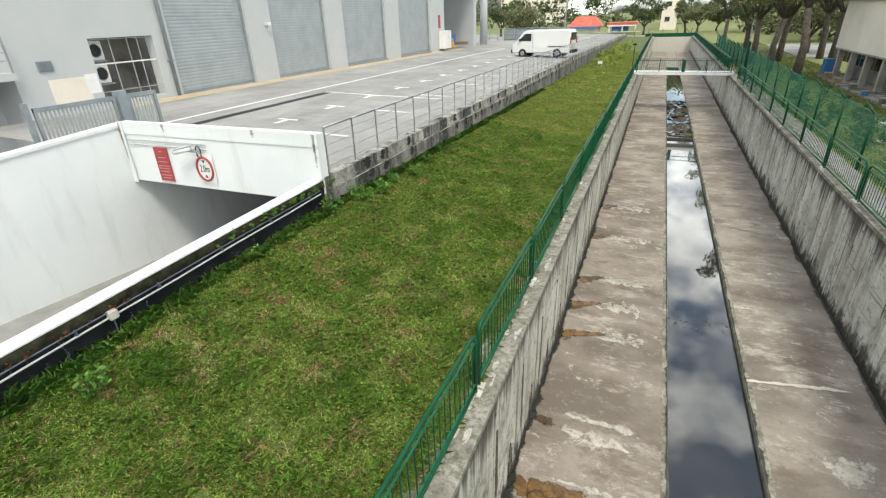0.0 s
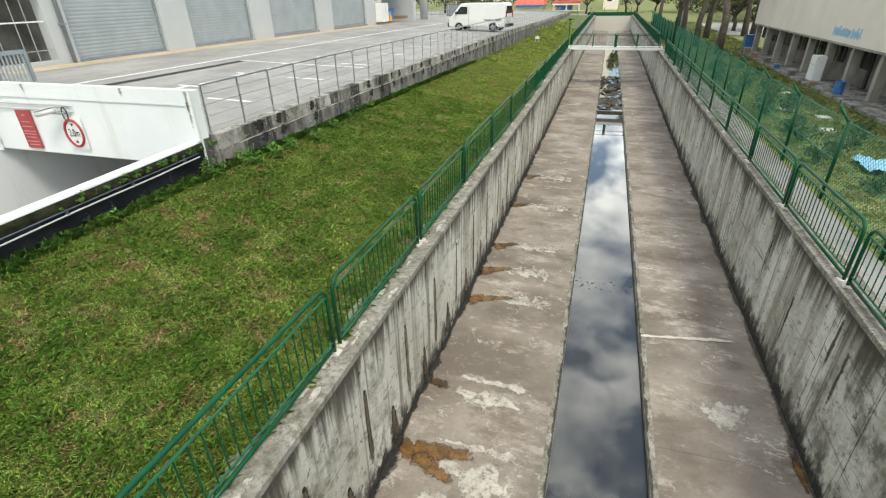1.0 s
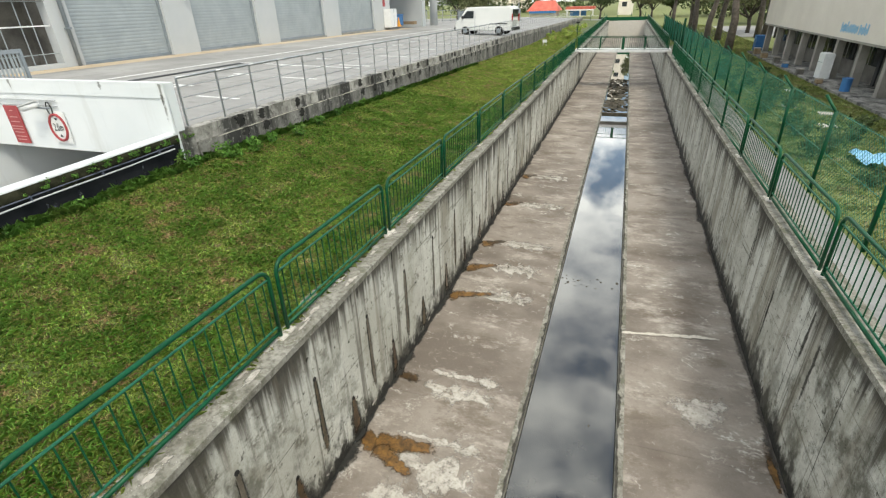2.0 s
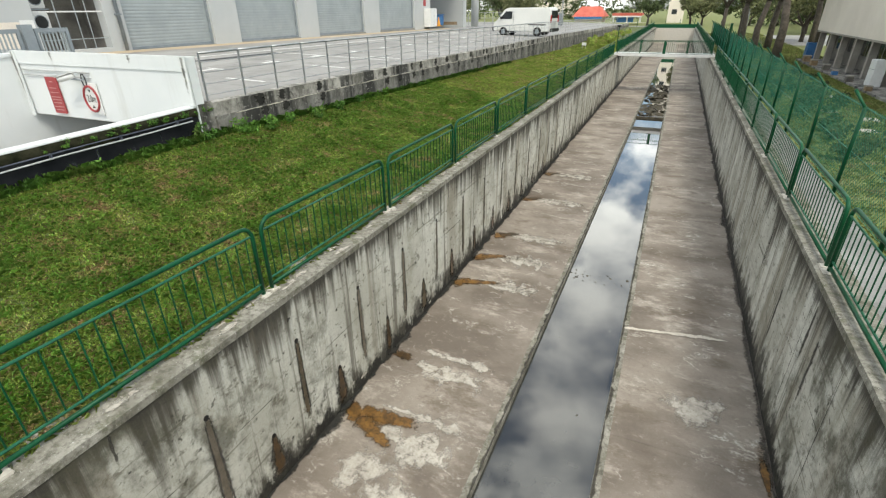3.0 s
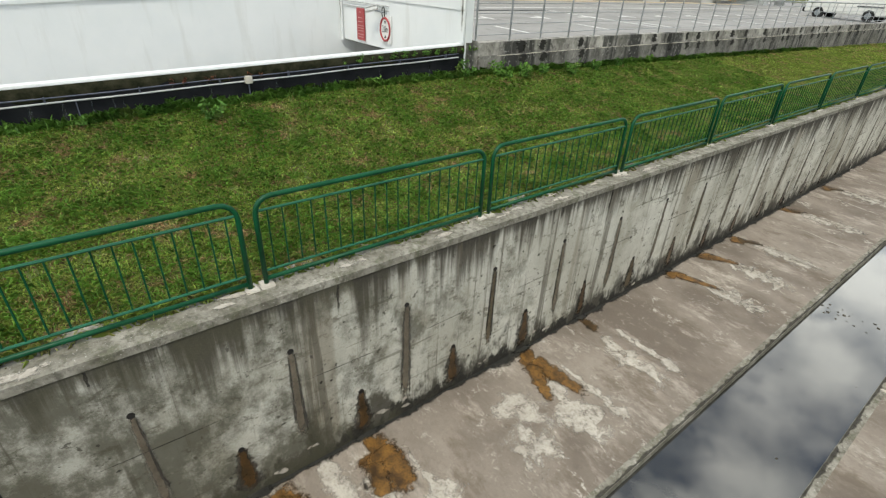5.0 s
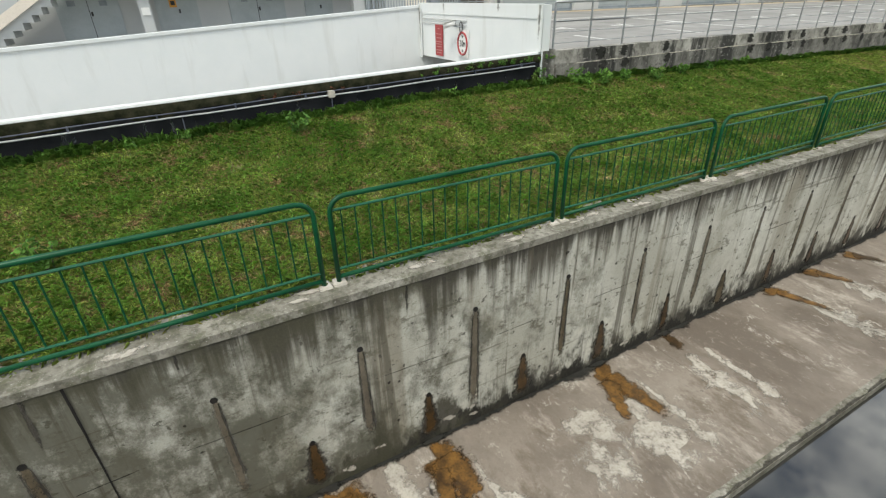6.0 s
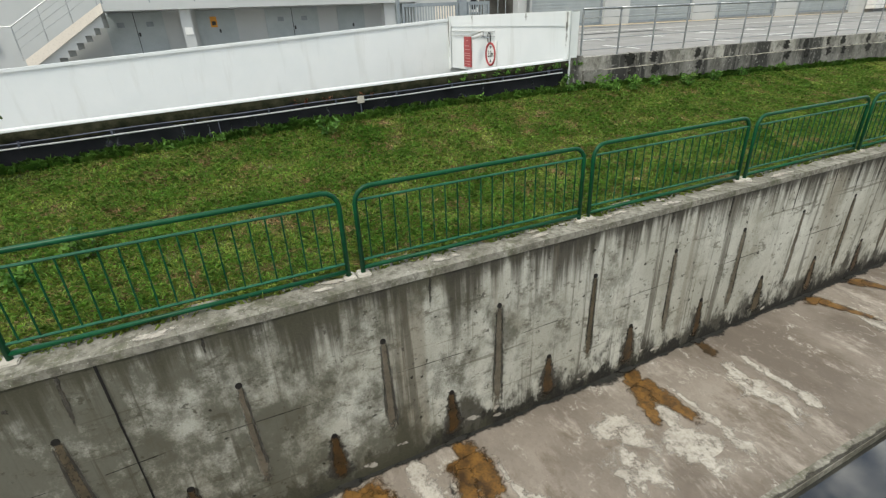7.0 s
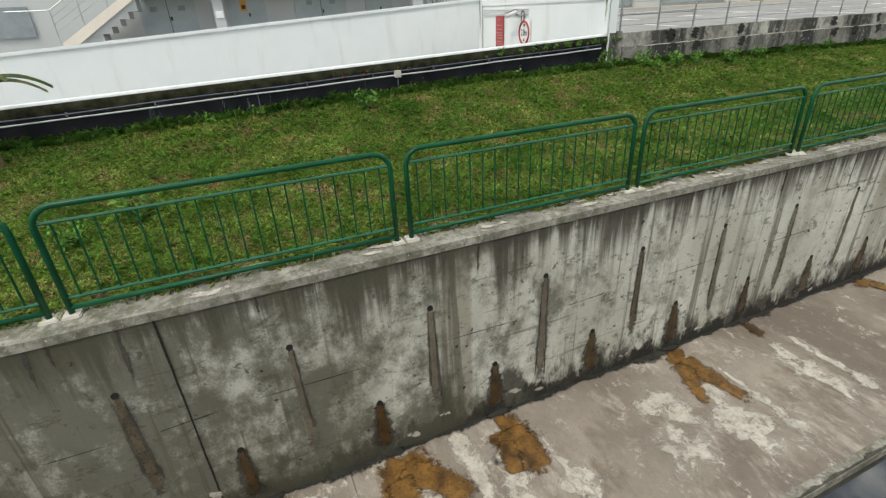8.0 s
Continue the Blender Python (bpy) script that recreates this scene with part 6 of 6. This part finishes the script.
tree(8.8, 70, -0.08, 9.5, 3.2, 5, "leaf", n=4600, size=0.15, low=0.32)
tree(13.2, 41, -0.08, 9.5, 3.0, 7, "leaf", n=6200, size=0.10, low=0.40)
tree(14.6, 50, -0.08, 10.0, 3.4, 8, "leaf", n=5600, size=0.12, low=0.36)
rt = random.Random(31)
for x in (-1.4, 5.2, 8.0, 11.5, 15.5, 20):
    tree(x + rt.uniform(-0.5, 0.5), 106 + rt.uniform(-1, 8), FZ, rt.uniform(7, 9), rt.uniform(2.6, 3.4), int(40 + x * 3), rt.choice(("leaf", "leaf", "leaf_dry")), n=3000, size=0.20, low=0.20)
for k in range(6):
    tree(-46 + 5.4 * k + rt.uniform(-1, 1), 72 + rt.uniform(-2, 14), DZ + drop(74), rt.uniform(6, 8), rt.uniform(2.8, 3.6), 60 + k, rt.choice(("leaf", "leaf_dry")), n=3400, size=0.18, low=0.18)
for k in range(7):
    tree(15 + 3.4 * k, 54 + rt.uniform(0, 30), -0.08, rt.uniform(7, 9), rt.uniform(3.0, 4.0), 80 + k, rt.choice(("leaf", "leaf_dry")), n=3000, size=0.2, low=0.2)
rr2 = random.Random(77)
woods = [(rr2.uniform(-90, 90), rr2.uniform(165, 190), rr2.uniform(0.5, 14), rr2.uniform(2.2, 4.0)) for _ in range(170)]
woods += [(rr2.uniform(17, 30), rr2.uniform(72, 120), rr2.uniform(0.5, 8), rr2.uniform(1.6, 3.0)) for _ in range(70)]
tagged(leaf_cloud("far_woods", woods, 0.5, 26000, 12, M["leaf"], None, 0.8), "dark green wood closing the distance", "woods", kind="stuff")


def shrub(x, y, z, r, seed, label="leafy green shrub behind the boundary fence", mat="weed", n=420, size=0.06, name="shrub"):
    rr = random.Random(seed)
    s = thing(name, label, name.replace("_", " "), "shrubs" if name == "shrub" else "weeds")
    spots = []
    for k in range(6):
        a = rr.uniform(0, 6.28)
        tip = Vector((x + math.cos(a) * r * 0.6, y + math.sin(a) * r * 0.6, z + r * rr.uniform(0.5, 1.5)))
        if k < (4 if r > 0.25 else 1):
            part("stem", tubed([(x, y, z - 0.05), ((x + tip.x) / 2, (y + tip.y) / 2, z + r * 0.5), tip], [0.015 * r + 0.004, 0.010 * r + 0.003, 0.003], 5), M["bark"], s)
        spots.append((*tip, r * rr.uniform(0.3, 0.55)))
        spots.append(((x + tip.x) / 2, (y + tip.y) / 2, z + r * 0.5, r * 0.4))
    leaf_cloud("leaves", spots, size, n, seed, M[mat], s, 0.8)
    return s


rsh = random.Random(15)
for k in range(18):
    shrub(8.1 + rsh.uniform(-0.2, 0.8), 2.5 + k * 1.4 + rsh.uniform(-0.6, 0.6), -0.07, rsh.uniform(0.28, 0.55), 200 + k, mat="leaf", n=420, size=0.05)
for k in range(10):
    shrub(9.6 + rsh.uniform(-0.5, 0.9), 9 + k * 2.3 + rsh.uniform(-0.5, 0.5), -0.07, rsh.uniform(0.2, 0.42), 260 + k, mat="leaf", n=260, size=0.055, label="leafy garden plant in the rough grass")
# weeds at the parapet and the light green clump in the lawn
for k, (x, y, r) in enumerate(((-3.75, -2.25, 0.2), (-1.5, -5.5, 0.26), (-1.2, -6.1, 0.2), (-3.9, 4.6, 0.22), (-4.0, 5.4, 0.2), (-3.85, 6.3, 0.2), (-4.0, 7.4, 0.16), (-4.1, 3.9, 0.22), (-4.15, 3.1, 0.25), (-4.1, 8.6, 0.14), (-4.15, 10.2, 0.15), (-4.0, 4.1, 0.2))):
    shrub(x, y, lawn_z(x, y), r, 500 + k, "bright green weed clump in the lawn", "weed", 240, 0.035, "weed_clump")
for k in range(12):
    y0 = -9 + k * 1.05 + rsh.uniform(-0.5, 0.5)
    shrub(-4.25 + rsh.uniform(-0.05, 0.1), y0, lawn_z(-4.2, y0), rsh.uniform(0.05, 0.13), 540 + k, "weeds growing at the foot of the black parapet", "weed", 110, 0.03, "weed_clump")
for k in range(22):
    y0 = 0.4 + k * 0.15 + rsh.uniform(-0.1, 0.1)
    shrub(XP + 0.015, y0, RZ + fall(y0) - 0.16, rsh.uniform(0.04, 0.10), 580 + k, "small weeds rooted along the parapet edge", "weed", 70, 0.022, "weed_clump")
for k in range(7):
    y0 = -2.6 + k * 0.22 + rsh.uniform(-0.1, 0.1)
    shrub(XP + 0.015, y0, RZ + fall(y0) - 0.2, rsh.uniform(0.03, 0.07), 605 + k, "dry reddish creeper on the parapet edge", "creeper", 50, 0.02, "weed_clump")
for k in range(30):
    y0 = 12 + k * 1.1
    shrub(-3.2 + rsh.uniform(-1, 1.5), y0 + 28, lawn_z(-3, y0 + 28), rsh.uniform(0.2, 0.4), 640 + k, "tall grass clump on the far bank", "blade", 220, 0.08, "weed_clump")


def banana(x, y, z):
    p = thing("banana_plant", "banana plant with torn yellowing leaves on the bank", "plant")
    part("trunk", tubed([(x, y, z - 0.05), (x + 0.03, y, z + 0.5), (x, y + 0.02, z + 1.0)], [0.085, 0.07, 0.045], 10), M["wood"], p, "shaggy brown stem", smooth=True)
    rr = random.Random(4)
    for k in range(9):
        a = k * 0.72 + rr.uniform(-0.2, 0.2)
        ln, lift = rr.uniform(0.6, 0.95), rr.uniform(0.35, 0.75)
        bm = bmesh.new()
        rows = []
        for i in range(13):
            f = i / 12
            px, pz = ln * f, lift * f * 1.4 - 0.85 * f * f * ln
            w = 0.11 * math.sin(min(1, f * 1.15 + 0.08) * 2.9) * rr.uniform(0.75, 1.1) + 0.006
            c, s2 = math.cos(a), math.sin(a)
            mid = Vector((x + px * c, y + px * s2, z + 0.95 + pz))
            n = Vector((-s2, c, 0))
            rows.append([bm.verts.new(mid + n * w + Vector((0, 0, -0.04))), bm.verts.new(mid), bm.verts.new(mid - n * w + Vector((0, 0, -0.04)))])
        for r0, r1 in zip(rows, rows[1:]):
            for j in (0, 1):
                bm.faces.new((r0[j], r0[j + 1], r1[j + 1], r1[j]))
        part("leaf", bm, M["banana"], p)


banana(-3.65, -7.3, lawn_z(-3.65, -7.3))


def grass(name, area, density, length, seed, zfn, material, wid=0.006, bias=0.0):
    x0, x1, y0, y1 = area
    rr = np.random.RandomState(seed)
    n = int((x1 - x0) * (y1 - y0) * density)
    x, y = rr.uniform(x0, x1, n), rr.uniform(y0, y1, n)
    keep = np.array([noise.noise((a * 2.1, b * 2.1, 7)) + 0.5 * noise.noise((a * 6, b * 6, 1)) + 0.55 * noise.noise((a * 17, b * 17, 4)) for a, b in zip(x, y)])
    ok = keep > rr.uniform(-1.3, -0.05, n) + bias
    x, y, keep = x[ok], y[ok], keep[ok]
    n = len(x)
    z = np.array([zfn(a, b) for a, b in zip(x, y)])
    a = rr.uniform(0, 6.283, n)
    ln = length * rr.uniform(0.5, 1.4, n) * (1 + 0.5 * np.clip(keep, -0.5, 1))
    lean = rr.uniform(0.3, 1.3, n)
    w = wid * rr.uniform(0.7, 1.5, n)
    ca, sa = np.cos(a), np.sin(a)
    base = np.stack([x, y, z - 0.005], 1)
    side = np.stack([-sa * w, ca * w, np.zeros(n)], 1)
    mid = base + np.stack([ca * ln * 0.3 * lean, sa * ln * 0.3 * lean, ln * 0.6], 1)
    tip = base + np.stack([ca * ln * 0.9 * lean, sa * ln * 0.9 * lean, ln * (1.0 - 0.45 * lean)], 1)
    verts = np.stack([base - side, base + side, mid + side * 0.9, tip, mid - side * 0.9], 1).reshape(-1, 3)
    me = bpy.data.meshes.new(name)
    me.vertices.add(n * 5)
    me.vertices.foreach_set("co", verts.ravel())
    me.loops.add(n * 5)
    me.loops.foreach_set("vertex_index", np.arange(n * 5, dtype=np.int32))
    me.polygons.add(n)
    me.polygons.foreach_set("loop_start", np.arange(0, n * 5, 5, dtype=np.int32))
    me.update(calc_edges=True)
    me.validate()
    me.materials.append(material)
    return new(name, me)


tagged(grass("lawn_grass", (LAWN_X1 + 0.02, LAWN_X0 + 0.1, -9, 9), 6000, 0.052, 3, lawn_z, M["blade"], 0.0042), "short rough green grass with dry patches", "grass", kind="stuff")
tagged(grass("lawn_grass_far", (LAWN_X1 + 0.02, LAWN_X0 + 0.1, 9, 24), 3300, 0.060, 4, lawn_z, M["blade"], 0.0065), "short rough green grass farther along the bank", "grass", kind="stuff")
tagged(grass("lawn_grass_end", (LAWN_X1 + 0.02, LAWN_X0 + 0.1, 24, 60), 850, 0.085, 5, lawn_z, M["blade"], 0.011), "taller grass at the far end of the bank", "grass", kind="stuff")
tagged(grass("lawn_tufts", (LAWN_X1 + 0.05, LAWN_X0 + 0.05, -9, 14), 2600, 0.075, 23, lawn_z, M["tuft"], 0.0042, 0.75), "brighter leafy tufts standing out of the lawn", "grass", kind="stuff")
tagged(grass("dry_grass", (LAWN_X1 + 0.05, LAWN_X0 + 0.05, -9, 16), 800, 0.055, 13, lawn_z, M["straw"], 0.004), "dry straw-coloured blades scattered through the lawn", "grass", kind="stuff")
tagged(grass("wall_foot_grass", (LAWN_X1 + 0.02, LAWN_X1 + 0.22, -9, 24), 1500, 0.15, 8, lawn_z, M["weed"], 0.006), "ragged taller grass fringe at the wall foot", "grass", kind="stuff")
tagged(grass("coping_grass", (LAWN_X0 - 0.08, LAWN_X0 + 0.20, -9, 20), 1500, 0.09, 9, lambda a, b: -0.03, M["blade"], 0.005), "grass spilling over the coping edge", "grass", kind="stuff")
tagged(grass("bank_grass", (XF + 0.03, 11.4, -4, 36), 900, 0.05, 6, lambda a, b: -0.06, M["rough_blade"], 0.007), "rough grass behind the boundary fence", "grass", kind="stuff")
tagged(grass("bank_grass_far", (XR + 0.45, 13.4, 36, 74), 160, 0.10, 7, lambda a, b: -0.06, M["rough_blade"], 0.016), "rough grass below the roadside trees", "grass", kind="stuff")
